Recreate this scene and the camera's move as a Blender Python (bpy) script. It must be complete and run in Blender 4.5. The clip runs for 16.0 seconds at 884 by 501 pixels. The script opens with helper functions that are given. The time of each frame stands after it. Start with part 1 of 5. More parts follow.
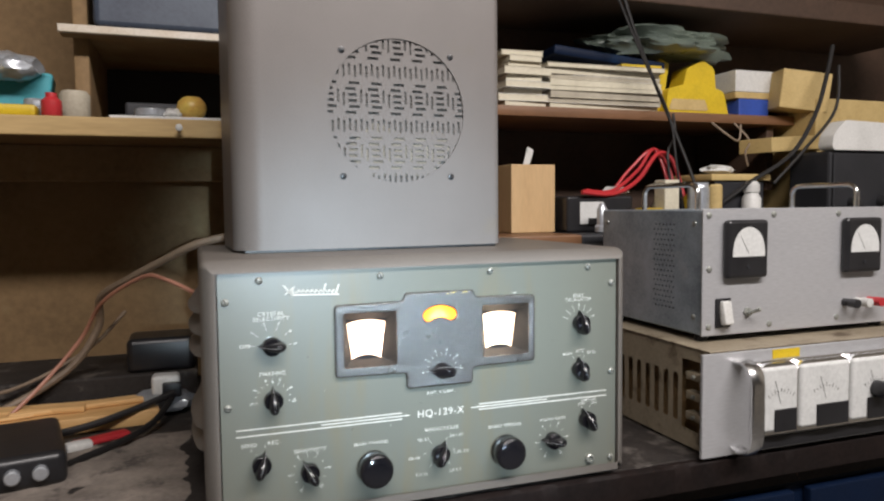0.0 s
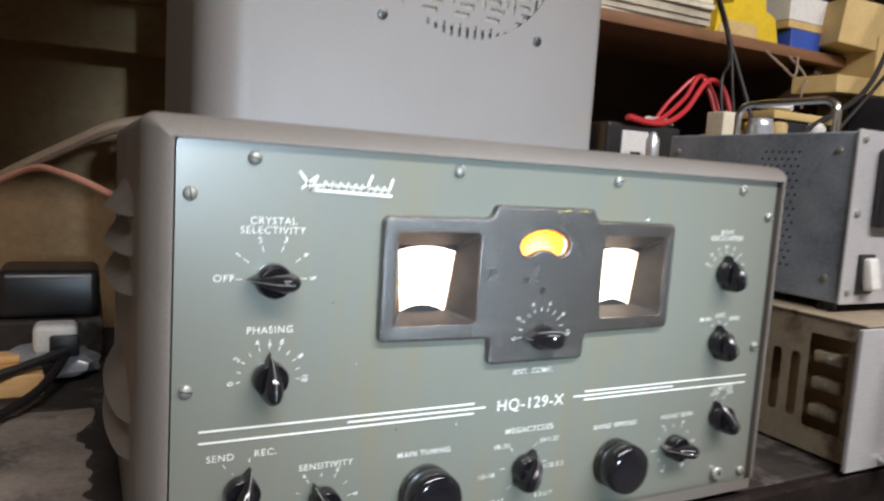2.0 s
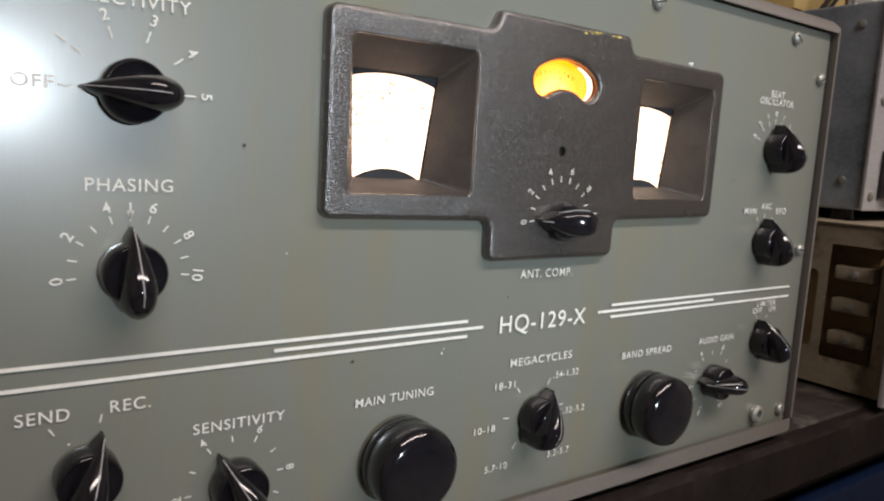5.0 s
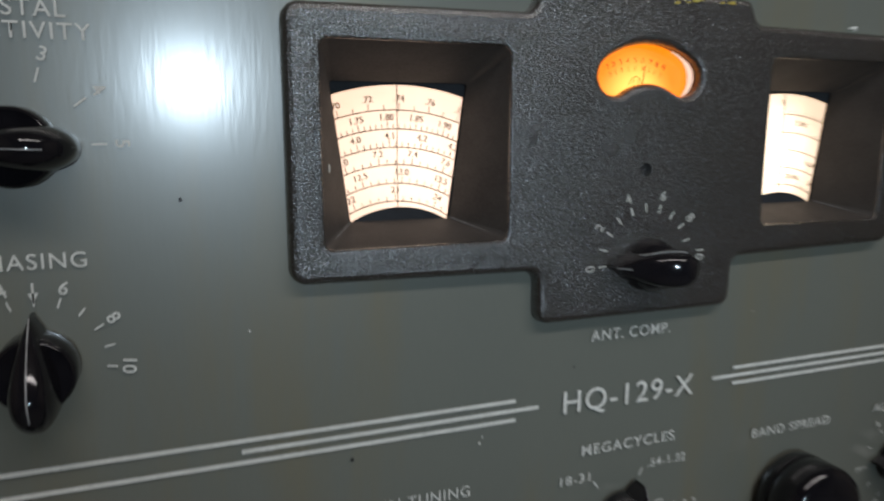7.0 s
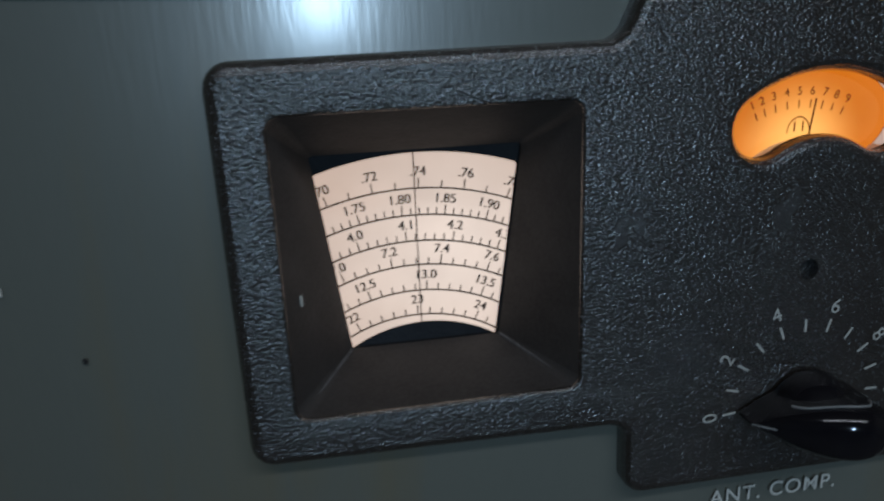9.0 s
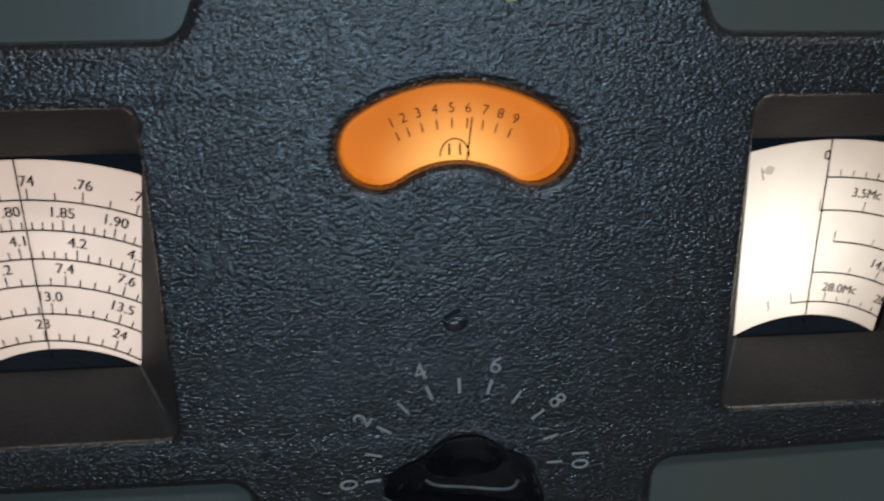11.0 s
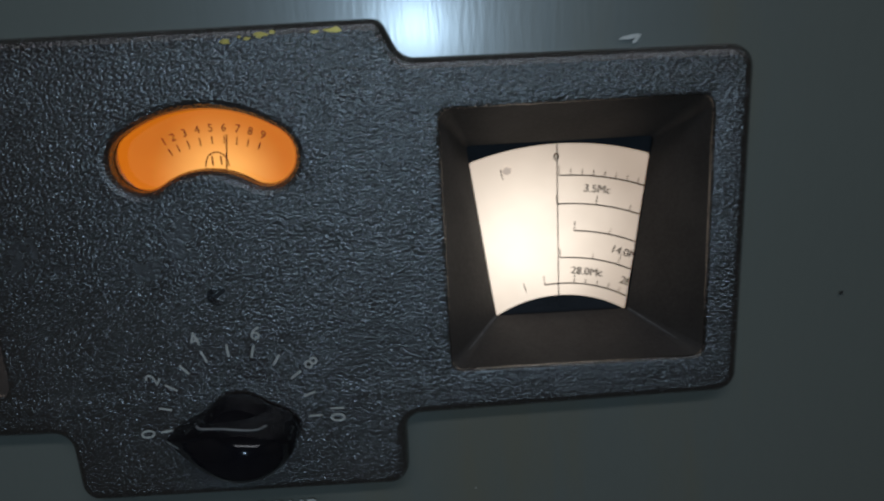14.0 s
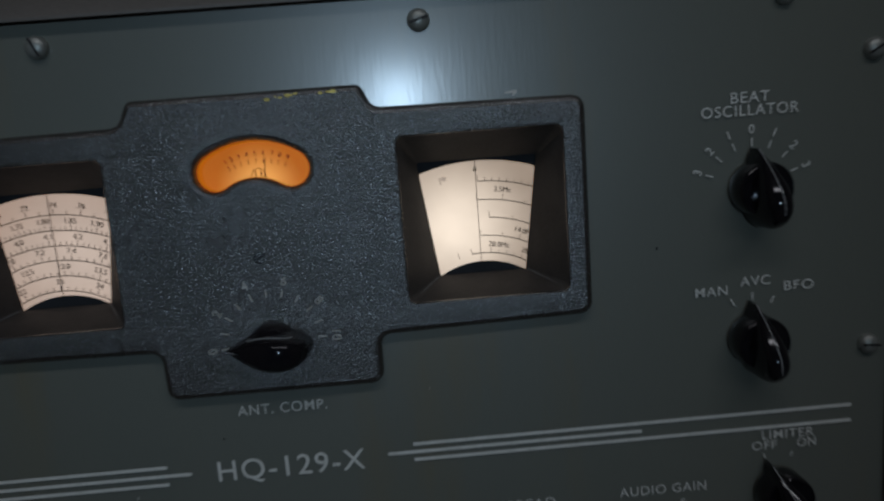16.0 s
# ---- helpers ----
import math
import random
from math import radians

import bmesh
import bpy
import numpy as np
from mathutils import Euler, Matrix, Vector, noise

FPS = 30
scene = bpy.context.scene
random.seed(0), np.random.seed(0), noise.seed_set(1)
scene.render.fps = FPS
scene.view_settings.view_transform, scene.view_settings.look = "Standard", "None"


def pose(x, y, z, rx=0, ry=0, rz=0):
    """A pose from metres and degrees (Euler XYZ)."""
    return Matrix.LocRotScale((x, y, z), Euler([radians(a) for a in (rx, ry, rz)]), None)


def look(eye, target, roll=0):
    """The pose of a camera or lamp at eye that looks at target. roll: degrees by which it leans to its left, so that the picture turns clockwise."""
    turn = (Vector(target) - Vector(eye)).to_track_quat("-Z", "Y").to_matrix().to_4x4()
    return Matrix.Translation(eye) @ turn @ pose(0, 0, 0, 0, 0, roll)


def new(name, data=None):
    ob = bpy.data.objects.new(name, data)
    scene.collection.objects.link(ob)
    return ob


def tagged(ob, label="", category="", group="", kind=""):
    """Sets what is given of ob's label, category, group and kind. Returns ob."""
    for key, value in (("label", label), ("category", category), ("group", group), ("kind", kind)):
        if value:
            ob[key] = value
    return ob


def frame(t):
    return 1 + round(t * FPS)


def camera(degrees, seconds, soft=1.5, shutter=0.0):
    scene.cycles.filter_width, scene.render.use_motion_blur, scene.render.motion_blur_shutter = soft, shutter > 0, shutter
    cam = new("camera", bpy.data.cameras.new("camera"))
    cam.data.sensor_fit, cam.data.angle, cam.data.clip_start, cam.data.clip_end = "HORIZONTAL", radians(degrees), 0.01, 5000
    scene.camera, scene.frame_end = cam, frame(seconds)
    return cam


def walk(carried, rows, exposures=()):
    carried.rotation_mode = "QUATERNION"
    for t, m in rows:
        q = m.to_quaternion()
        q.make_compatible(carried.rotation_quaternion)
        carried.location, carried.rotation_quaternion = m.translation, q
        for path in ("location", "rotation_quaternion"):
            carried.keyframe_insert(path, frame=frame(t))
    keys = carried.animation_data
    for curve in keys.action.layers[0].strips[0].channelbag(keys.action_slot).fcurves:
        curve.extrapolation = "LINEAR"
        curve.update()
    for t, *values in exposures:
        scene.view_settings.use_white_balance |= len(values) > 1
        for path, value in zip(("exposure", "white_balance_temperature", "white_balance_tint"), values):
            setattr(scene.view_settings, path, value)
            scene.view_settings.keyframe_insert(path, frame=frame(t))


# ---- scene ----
cam = camera(64.29, 16.0, soft=2.2, shutter=0.5)
PATH = [
    (0, (-0.2601, -0.7613, 1.1007), (0.4023, 1.1216, 0.9747), -0.59),
    (0.5, (-0.2314, -0.6906, 1.1189), (0.4417, 1.1824, 0.9218), 0.34),
    (1, (-0.2414, -0.5903, 1.1171), (0.5592, 1.2250, 0.8649), 4.99),
    (1.5, (-0.2651, -0.4961, 1.0825), (0.6651, 1.2564, 0.8310), 5.05),
    (2, (-0.2840, -0.4072, 1.0219), (0.6226, 1.3622, 0.8042), 3.64),
    (2.5, (-0.2879, -0.3424, 0.9947), (0.7677, 1.3359, 0.7319), 4.80),
    (3, (-0.2958, -0.3103, 0.9658), (0.8165, 1.3331, 0.7171), 4.27),
    (3.5, (-0.2863, -0.2896, 0.9539), (0.8955, 1.3046, 0.7053), 3.76),
    (5.8, (-0.1966, -0.2442, 0.9367), (0.8131, 1.4599, 0.6599), 1.72),
    (6, (-0.1864, -0.2480, 0.9422), (0.7469, 1.5004, 0.6739), 1.01),
    (6.5, (-0.1625, -0.2449, 0.9541), (0.6857, 1.5361, 0.6246), 0.20),
    (7, (-0.1479, -0.2088, 0.9588), (0.5404, 1.6374, 0.6154), 0.05),
    (7.5, (-0.1302, -0.1780, 0.9679), (0.4810, 1.6941, 0.6194), -1.22),
    (8, (-0.1207, -0.1519, 0.9745), (0.3647, 1.7475, 0.5782), -0.80),
    (8.5, (-0.1127, -0.1419, 0.9895), (0.3399, 1.7352, 0.4683), -0.95),
    (9, (-0.0987, -0.1352, 0.9965), (0.2058, 1.7537, 0.4142), -2.49),
    (9.5, (-0.0804, -0.1277, 0.9958), (0.1989, 1.7629, 0.4063), -1.07),
    (10, (-0.0550, -0.1245, 0.9953), (0.1260, 1.7590, 0.3474), -0.09),
    (10.2, (-0.0385, -0.1230, 0.9937), (0.0980, 1.7668, 0.3534), -1.01),
    (12.3, (0.0032, -0.1297, 0.9986), (0.2112, 1.7782, 0.4358), 0.15),
    (12.5, (0.0070, -0.1313, 0.9983), (0.2044, 1.7752, 0.4270), 0.04),
    (13, (0.0236, -0.1401, 0.9959), (0.1550, 1.7728, 0.4273), -0.91),
    (13.5, (0.0369, -0.1484, 0.9959), (0.0974, 1.7739, 0.4470), -1.70),
    (14, (0.0537, -0.1595, 0.9929), (0.0662, 1.7751, 0.4858), -3.20),
    (14.5, (0.0593, -0.1735, 0.9912), (0.0693, 1.7753, 0.5415), -3.49),
    (15, (0.0664, -0.1883, 0.9813), (0.0534, 1.7730, 0.5898), -3.13),
    (15.5, (0.0788, -0.2109, 0.9743), (0.0369, 1.7678, 0.6867), -4.05),
    (16, (0.0612, -0.2591, 0.9836), (0.1211, 1.7135, 0.6589), -4.47),
]
# stops, kelvin and tint: the clip's camera darkens and cools as it comes close to the lit dials
EXPOSURES = [(0.0, 0.55, 6600, 13), (0.5, 0.65, 6600, 13), (1.0, 0.62, 6500, 13), (2.0, 0.75, 6500, 14), (3.0, 0.68, 6600, 15), (3.6, 0.58, 6800, 17), (4.7, 0.12, 7000, 19), (5.8, -0.5, 7400, 22),
             (6.6, -1.1, 7000, 17), (7.3, -1.5, 6300, 11), (8.0, -1.85, 6000, 7), (8.5, -2.1, 5800, 7), (9.0, -2.32, 5600, 8), (12.5, -2.35, 5700, 8), (13.5, -2.5, 5750, 9), (14.5, -2.6, 5800, 10),
             (16.0, -3.0, 5900, 11)]
walk(cam, [(t, look(eye, target, roll)) for t, eye, target, roll in PATH], EXPOSURES)
TUBES, TORCH, DIAL, METER = 38.0, 1200.0, 3.7, 5.0

import collections
from mathutils.geometry import tessellate_polygon

# ---- light and air of the room ----
world = bpy.data.worlds.new("world")
scene.world = world
world.use_nodes = True
world.node_tree.nodes["Background"].inputs["Color"].default_value = (0.75, 0.85, 1.0, 1)
world.node_tree.nodes["Background"].inputs["Strength"].default_value = 0.02


def area_lamp(name, m, sx, sy, watts, colour):
    data = bpy.data.lights.new(name, "AREA")
    data.shape, data.size, data.size_y, data.energy, data.color = "RECTANGLE", sx, sy, watts, colour
    ob = new(name, data)
    ob.matrix_basis = m
    return ob


# two-tube shop light on the ceiling in front of the bench, and an added far fixed lamp standing in for the torch held
# at the camera
area_lamp("ceiling_tubes", pose(0.30, -1.25, 2.30, 32, 0, 0), 2.0, 0.16, TUBES, (1.0, 0.96, 0.93))
spot = bpy.data.lights.new("torch_stand_in", "SPOT")
spot.energy, spot.color, spot.shadow_soft_size, spot.spot_size, spot.spot_blend = TORCH, (0.67, 0.87, 1.0), 0.11, radians(6.4), 1.0
new("torch_stand_in", spot).matrix_basis = look((-0.02, -5.60, 1.29), (0.010, 0.0, 0.985))


# ---- materials ----
def mat(name, c1, c2=None, scale=6.0, fine=220.0, rough=0.5, rough_var=0.1, bump=0.0, bump_scale=400.0, bump_depth=0.001, metal=0.0,
        stain=None, stain_at=0.6, stain_scale=3.0, stretch=(1, 1, 1), grain=0.3, spec=0.5, coat=0.0, coat_rough=None, pebble=0.0, emit=None, power=0.0):
    """A surface with two scales of colour variation, a stain mask, uneven gloss and fine relief."""
    m = bpy.data.materials.new(name)
    m.use_nodes = True
    nt = m.node_tree
    n, l = nt.nodes, nt.links
    b = n["Principled BSDF"]
    c2 = c2 or tuple(v * 0.82 for v in c1)
    tc = n.new("ShaderNodeTexCoord")
    mp = n.new("ShaderNodeMapping")
    mp.inputs["Scale"].default_value = stretch
    l.new(tc.outputs["Object"], mp.inputs["Vector"])

    def noise_tex(s, detail=4.0, r=0.6):
        t = n.new("ShaderNodeTexNoise")
        t.inputs["Scale"].default_value, t.inputs["Detail"].default_value, t.inputs["Roughness"].default_value = s, detail, r
        l.new(mp.outputs["Vector"], t.inputs["Vector"])
        return t.outputs["Fac"]

    def ramp(fac, a, z):
        r = n.new("ShaderNodeMapRange")
        r.inputs["From Min"].default_value, r.inputs["From Max"].default_value = a, z
        l.new(fac, r.inputs["Value"])
        return r.outputs["Result"]

    def mix(fac, a, z, kind="MIX"):
        x = n.new("ShaderNodeMix")
        x.data_type, x.blend_type = "RGBA", kind
        if isinstance(fac, float):
            x.inputs[0].default_value = fac
        else:
            l.new(fac, x.inputs[0])
        for slot, v in ((6, a), (7, z)):
            if isinstance(v, tuple):
                x.inputs[slot].default_value = (*v, 1)
            else:
                l.new(v, x.inputs[slot])
        return x.outputs[2]

    big = noise_tex(scale)
    small = noise_tex(fine, 3.0)
    col = mix(ramp(big, 0.35, 0.65), c1, c2)
    col = mix(ramp(small, 0.3, 0.7), col, mix(grain, col, tuple(min(1, v * 1.5 + 0.01) for v in c1)))
    if stain:
        col = mix(ramp(noise_tex(stain_scale, 6.0, 0.65), stain_at, stain_at + 0.14), col, stain)
    if pebble:
        # single pale grains scattered through the finish, painting its sparkle into the colour
        glint_at = n.new("ShaderNodeTexVoronoi")
        glint_at.inputs["Scale"].default_value = 850
        l.new(mp.outputs["Vector"], glint_at.inputs["Vector"])
        col = mix(ramp(glint_at.outputs["Distance"], 0.20, 0.12), col, (0.14, 0.15, 0.16))
    l.new(col, b.inputs["Base Color"])
    r = n.new("ShaderNodeMapRange")
    r.inputs["To Min"].default_value, r.inputs["To Max"].default_value = max(0.03, rough - rough_var), min(1, rough + rough_var)
    l.new(big, r.inputs["Value"])
    l.new(r.outputs["Result"], b.inputs["Roughness"])
    b.inputs["Metallic"].default_value = metal
    b.inputs["Specular IOR Level"].default_value = spec
    b.inputs["Coat Weight"].default_value = coat
    if bump:
        bp = n.new("ShaderNodeBump")
        bp.inputs["Strength"].default_value, bp.inputs["Distance"].default_value = bump, bump_depth
        height = noise_tex(bump_scale, 3.0, 0.55)
        if pebble:
            cell = n.new("ShaderNodeTexVoronoi")
            cell.feature = "SMOOTH_F1"
            cell.inputs["Scale"].default_value = pebble
            l.new(mp.outputs["Vector"], cell.inputs["Vector"])
            less = n.new("ShaderNodeMath")
            less.operation = "SUBTRACT"
            l.new(height, less.inputs[0])
            l.new(cell.outputs["Distance"], less.inputs[1])
            height = less.outputs["Value"]
        l.new(height, bp.inputs["Height"])
        l.new(bp.outputs["Normal"], b.inputs["Normal"])
        l.new(bp.outputs["Normal"], b.inputs["Coat Normal"])
        b.inputs["Coat Roughness"].default_value = coat_rough or rough
    if emit:
        b.inputs["Emission Color"].default_value = (*emit, 1)
        b.inputs["Emission Strength"].default_value = power
    return m


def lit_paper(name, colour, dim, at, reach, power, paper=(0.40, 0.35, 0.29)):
    """Translucent scale lit from behind by a small bulb at a place, fading with the distance from it. Also the painted
    glow on the meter wall.
    """
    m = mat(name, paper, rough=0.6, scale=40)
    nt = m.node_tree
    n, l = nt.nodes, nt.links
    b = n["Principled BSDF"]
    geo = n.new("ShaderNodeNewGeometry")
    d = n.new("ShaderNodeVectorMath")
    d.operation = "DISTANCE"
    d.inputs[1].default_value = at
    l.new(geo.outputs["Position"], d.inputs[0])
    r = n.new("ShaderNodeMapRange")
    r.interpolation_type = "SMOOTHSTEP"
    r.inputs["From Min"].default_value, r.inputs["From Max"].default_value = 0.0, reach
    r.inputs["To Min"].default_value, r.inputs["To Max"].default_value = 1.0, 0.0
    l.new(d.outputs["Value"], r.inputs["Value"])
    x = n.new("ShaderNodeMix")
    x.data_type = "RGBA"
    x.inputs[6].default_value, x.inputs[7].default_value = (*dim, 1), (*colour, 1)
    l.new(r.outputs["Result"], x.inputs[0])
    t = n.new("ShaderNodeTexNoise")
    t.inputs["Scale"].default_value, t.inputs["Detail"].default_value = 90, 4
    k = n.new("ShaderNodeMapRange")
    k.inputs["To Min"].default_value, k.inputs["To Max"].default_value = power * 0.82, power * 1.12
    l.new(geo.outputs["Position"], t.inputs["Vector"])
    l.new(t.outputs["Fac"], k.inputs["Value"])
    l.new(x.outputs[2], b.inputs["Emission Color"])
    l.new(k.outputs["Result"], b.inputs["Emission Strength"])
    return m


PANEL = mat("sage_panel_enamel", (0.171, 0.180, 0.151), (0.154, 0.167, 0.146), scale=7, fine=900, rough=0.32, rough_var=0.04, coat=0.7, coat_rough=0.17, bump=0.02,
            bump_scale=700, stain=(0.190, 0.170, 0.108), stain_at=0.52, stain_scale=9, stretch=(1, 1, 0.15), grain=0.06, spec=0.65)
# its grey stain and pale grains paint sparkling glints into the colour
WRINKLE = mat("wrinkle_finish", (0.027, 0.022, 0.018), (0.018, 0.015, 0.012), scale=30, fine=1300, rough=0.25, rough_var=0.08, bump=1.0,
              bump_scale=1800, bump_depth=0.00019, spec=1.0, coat=0.9, pebble=1650, stretch=(0.9, 1, 1.1), stain=(0.09, 0.09, 0.09), stain_at=0.63, stain_scale=1500)
FUNNEL = mat("smooth_bezel_slope", (0.056, 0.052, 0.049), (0.040, 0.037, 0.035), scale=60, fine=1200, rough=0.65, spec=0.15, bump=0.15, bump_scale=900)
FELT = mat("dial_mask", (0.012, 0.014, 0.018), scale=90, rough=0.8, bump=0.4, bump_scale=900)
CABINET = mat("taupe_cabinet_enamel", (0.150, 0.135, 0.120), (0.125, 0.113, 0.102), scale=9, fine=600, rough=0.5, rough_var=0.08, bump=0.15,
              bump_scale=1100, stain=(0.10, 0.088, 0.076), stain_at=0.6, stain_scale=6)
SPEAKER = mat("grey_speaker_enamel", (0.158, 0.144, 0.136), (0.138, 0.126, 0.119), scale=7, fine=700, rough=0.45, rough_var=0.06, bump=0.08,
              bump_scale=600, stain=(0.165, 0.148, 0.128), stain_at=0.60, stain_scale=10)
TORN = mat("pale_torn_cloth", (0.24, 0.225, 0.19), (0.15, 0.135, 0.11), scale=30, fine=1500, rough=0.9, bump=0.5, bump_scale=300)
GRILLE_CLOTH = mat("old_grille_cloth", (0.17, 0.162, 0.15), (0.10, 0.095, 0.088), scale=14, fine=1500, rough=0.9, bump=0.5, bump_scale=1200)
RUBBED = mat("rubbed_corner", (0.13, 0.13, 0.135), (0.05, 0.05, 0.05), scale=300, fine=900, rough=0.6)
BAKELITE = mat("black_bakelite", (0.006, 0.006, 0.008), (0.009, 0.008, 0.010), scale=40, rough=0.09, rough_var=0.03, spec=0.5)
PAINT = mat("ivory_lettering", (0.74, 0.74, 0.68), (0.62, 0.62, 0.56), scale=120, fine=1500, rough=0.6)
DIM_PAINT = mat("faded_lettering", (0.54, 0.54, 0.49), (0.42, 0.42, 0.38), scale=160, fine=1500, rough=0.6)
FILL = mat("white_pointer_fill", (0.34, 0.34, 0.33), (0.16, 0.16, 0.16), scale=150, rough=0.5)
INK = mat("scale_ink", (0.012, 0.010, 0.010), rough=0.6)
BROWN_INK = mat("meter_ink", (0.055, 0.010, 0.003), rough=0.6)
SCREW = mat("nickel_screw", (0.36, 0.37, 0.34), (0.24, 0.25, 0.23), scale=150, rough=0.4, metal=0.5)
BRASS = mat("bare_brass_chip", (0.55, 0.42, 0.08), rough=0.4, metal=0.3)
ALU = mat("brushed_aluminium_panel", (0.46, 0.465, 0.48), (0.41, 0.415, 0.43), scale=8, fine=500, rough=0.4, metal=0.3, bump=0.04,
          bump_scale=500, stretch=(0.15, 1, 1))
GALV = mat("galvanised_sheet", (0.37, 0.435, 0.50), (0.20, 0.245, 0.29), scale=15, fine=260, rough=0.42, metal=0.4, stain=(0.42, 0.46, 0.50),
           stain_at=0.60, stain_scale=16)
CHROME = mat("polished_handle", (0.78, 0.78, 0.78), (0.66, 0.66, 0.66), scale=20, rough=0.22, metal=1.0)
CREAM = mat("aged_cream_steel", (0.31, 0.262, 0.190), (0.23, 0.190, 0.135), scale=12, rough=0.55, stain=(0.10, 0.072, 0.045), stain_at=0.54, stain_scale=18,
            bump=0.1)
BLACK = mat("black_plastic", (0.012, 0.012, 0.014), (0.02, 0.02, 0.022), scale=20, rough=0.35)
DARK = mat("dark_crackle_steel_and_shade", (0.012, 0.013, 0.016), (0.02, 0.02, 0.024), scale=15, rough=0.6, bump=0.2)
WHITE = mat("white_plastic", (0.62, 0.62, 0.60), (0.52, 0.52, 0.5), scale=12, rough=0.4)
METER_FACE = mat("white_meter_face", (0.62, 0.63, 0.62), (0.55, 0.56, 0.55), scale=40, rough=0.4)
BENCH = mat("worn_dark_bench_top", (0.038, 0.033, 0.030), (0.020, 0.017, 0.016), scale=8, fine=120, rough=0.7, spec=0.2, bump=0.5, bump_scale=160,
            stain=(0.15, 0.134, 0.12), stain_at=0.55, stain_scale=14)
DUST = mat("grey_brown_dust", (0.25, 0.215, 0.185), (0.13, 0.112, 0.10), scale=16, fine=160, rough=0.95, spec=0.1, bump=0.8, bump_scale=140, stain=(0.085, 0.074, 0.068), stain_at=0.55, stain_scale=24)
BENCH_EDGE = mat("chipped_bench_edge", (0.014, 0.009, 0.008), (0.008, 0.006, 0.006), scale=14, fine=140, rough=0.6, spec=0.15, bump=0.5, bump_scale=120,
                 stain=(0.20, 0.11, 0.07), stain_at=0.66, stain_scale=26)
WALL = mat("stained_brown_board", (0.250, 0.158, 0.072), (0.175, 0.108, 0.050), scale=5, fine=90, rough=0.75, bump=0.3, bump_scale=60,
           stain=(0.30, 0.22, 0.11), stain_at=0.56, stain_scale=7)
DARKBOARD = mat("dark_hardboard_and_shaded_board", (0.070, 0.038, 0.023), (0.045, 0.025, 0.015), scale=5, fine=90, rough=0.65, bump=0.2, bump_scale=80)
PINE = mat("pine_shelf_edge", (0.50, 0.35, 0.16), (0.40, 0.27, 0.115), scale=14, fine=160, rough=0.6, bump=0.3, bump_scale=90,
           stain=(0.26, 0.16, 0.06), stain_at=0.63, stain_scale=20, stretch=(0.12, 1, 1))
REDWOOD = mat("reddish_shelf_board", (0.20, 0.098, 0.045), (0.14, 0.066, 0.03), scale=12, fine=140, rough=0.5, bump=0.2, bump_scale=90,
              stretch=(0.15, 1, 1))
OAK = mat("raw_wood_block", (0.55, 0.37, 0.19), (0.47, 0.305, 0.15), scale=25, fine=200, rough=0.55, stretch=(1, 1, 0.15))
SPLIT = mat("split_orange_wood", (0.72, 0.45, 0.20), (0.52, 0.29, 0.11), scale=18, fine=120, rough=0.6, bump=0.6, bump_scale=90, stretch=(0.25, 1, 1))
PAPER = mat("yellowed_paper", (0.60, 0.56, 0.44), (0.50, 0.46, 0.35), scale=16, fine=200, rough=0.8)
PAPER2 = mat("grey_paper", (0.42, 0.38, 0.30), (0.30, 0.27, 0.21), scale=16, fine=200, rough=0.8)
YELLOW = mat("yellow_plastic", (0.62, 0.44, 0.02), (0.52, 0.36, 0.015), scale=20, rough=0.4)
BLUE = mat("blue_card", (0.03, 0.08, 0.38), (0.025, 0.06, 0.28), scale=20, rough=0.5)
NAVY = mat("blue_painted_steel", (0.002, 0.009, 0.030), (0.0015, 0.006, 0.020), scale=5, rough=0.5, spec=0.15, stain=(0.005, 0.03, 0.085), stain_at=0.58)
SLATE = mat("blue_grey_cover", (0.05, 0.07, 0.10), (0.035, 0.045, 0.07), scale=10, rough=0.5)
CARTON = mat("tan_carton", (0.50, 0.37, 0.16), (0.42, 0.30, 0.12), scale=16, rough=0.75)
BAG = mat("dull_green_plastic_bag", (0.13, 0.16, 0.13), (0.07, 0.09, 0.08), scale=16, rough=0.3, bump=0.6, bump_scale=40)
TEAL = mat("teal_packaging", (0.05, 0.34, 0.40), (0.04, 0.26, 0.32), scale=20, rough=0.5)
RED = mat("red_plastic", (0.48, 0.03, 0.035), (0.38, 0.022, 0.03), scale=20, rough=0.4)
CABLE = mat("black_cable", (0.012, 0.011, 0.011), rough=0.5)
TAN_CABLE = mat("dusty_tan_cable", (0.23, 0.17, 0.12), (0.17, 0.125, 0.085), scale=30, rough=0.6)
COPPER = mat("pink_copper_wire", (0.42, 0.20, 0.14), (0.34, 0.15, 0.10), scale=30, rough=0.4)
SILVER = mat("crumpled_foil", (0.55, 0.58, 0.62), (0.4, 0.43, 0.47), scale=40, rough=0.3, metal=0.6, bump=0.5, bump_scale=150)
FLOOR = mat("grey_concrete", (0.20, 0.195, 0.185), (0.16, 0.155, 0.15), scale=3, fine=60, rough=0.8, bump=0.2, bump_scale=60)
PLASTER = mat("dull_wall_paint", (0.34, 0.31, 0.26), (0.30, 0.27, 0.23), scale=2, fine=60, rough=0.85)
APPLE = mat("yellow_round_fruit", (0.60, 0.46, 0.10), (0.52, 0.22, 0.06), scale=22, rough=0.35)
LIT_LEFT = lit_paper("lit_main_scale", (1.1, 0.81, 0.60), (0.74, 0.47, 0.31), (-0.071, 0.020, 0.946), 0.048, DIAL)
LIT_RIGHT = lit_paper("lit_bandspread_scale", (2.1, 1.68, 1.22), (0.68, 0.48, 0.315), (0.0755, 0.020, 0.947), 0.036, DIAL)
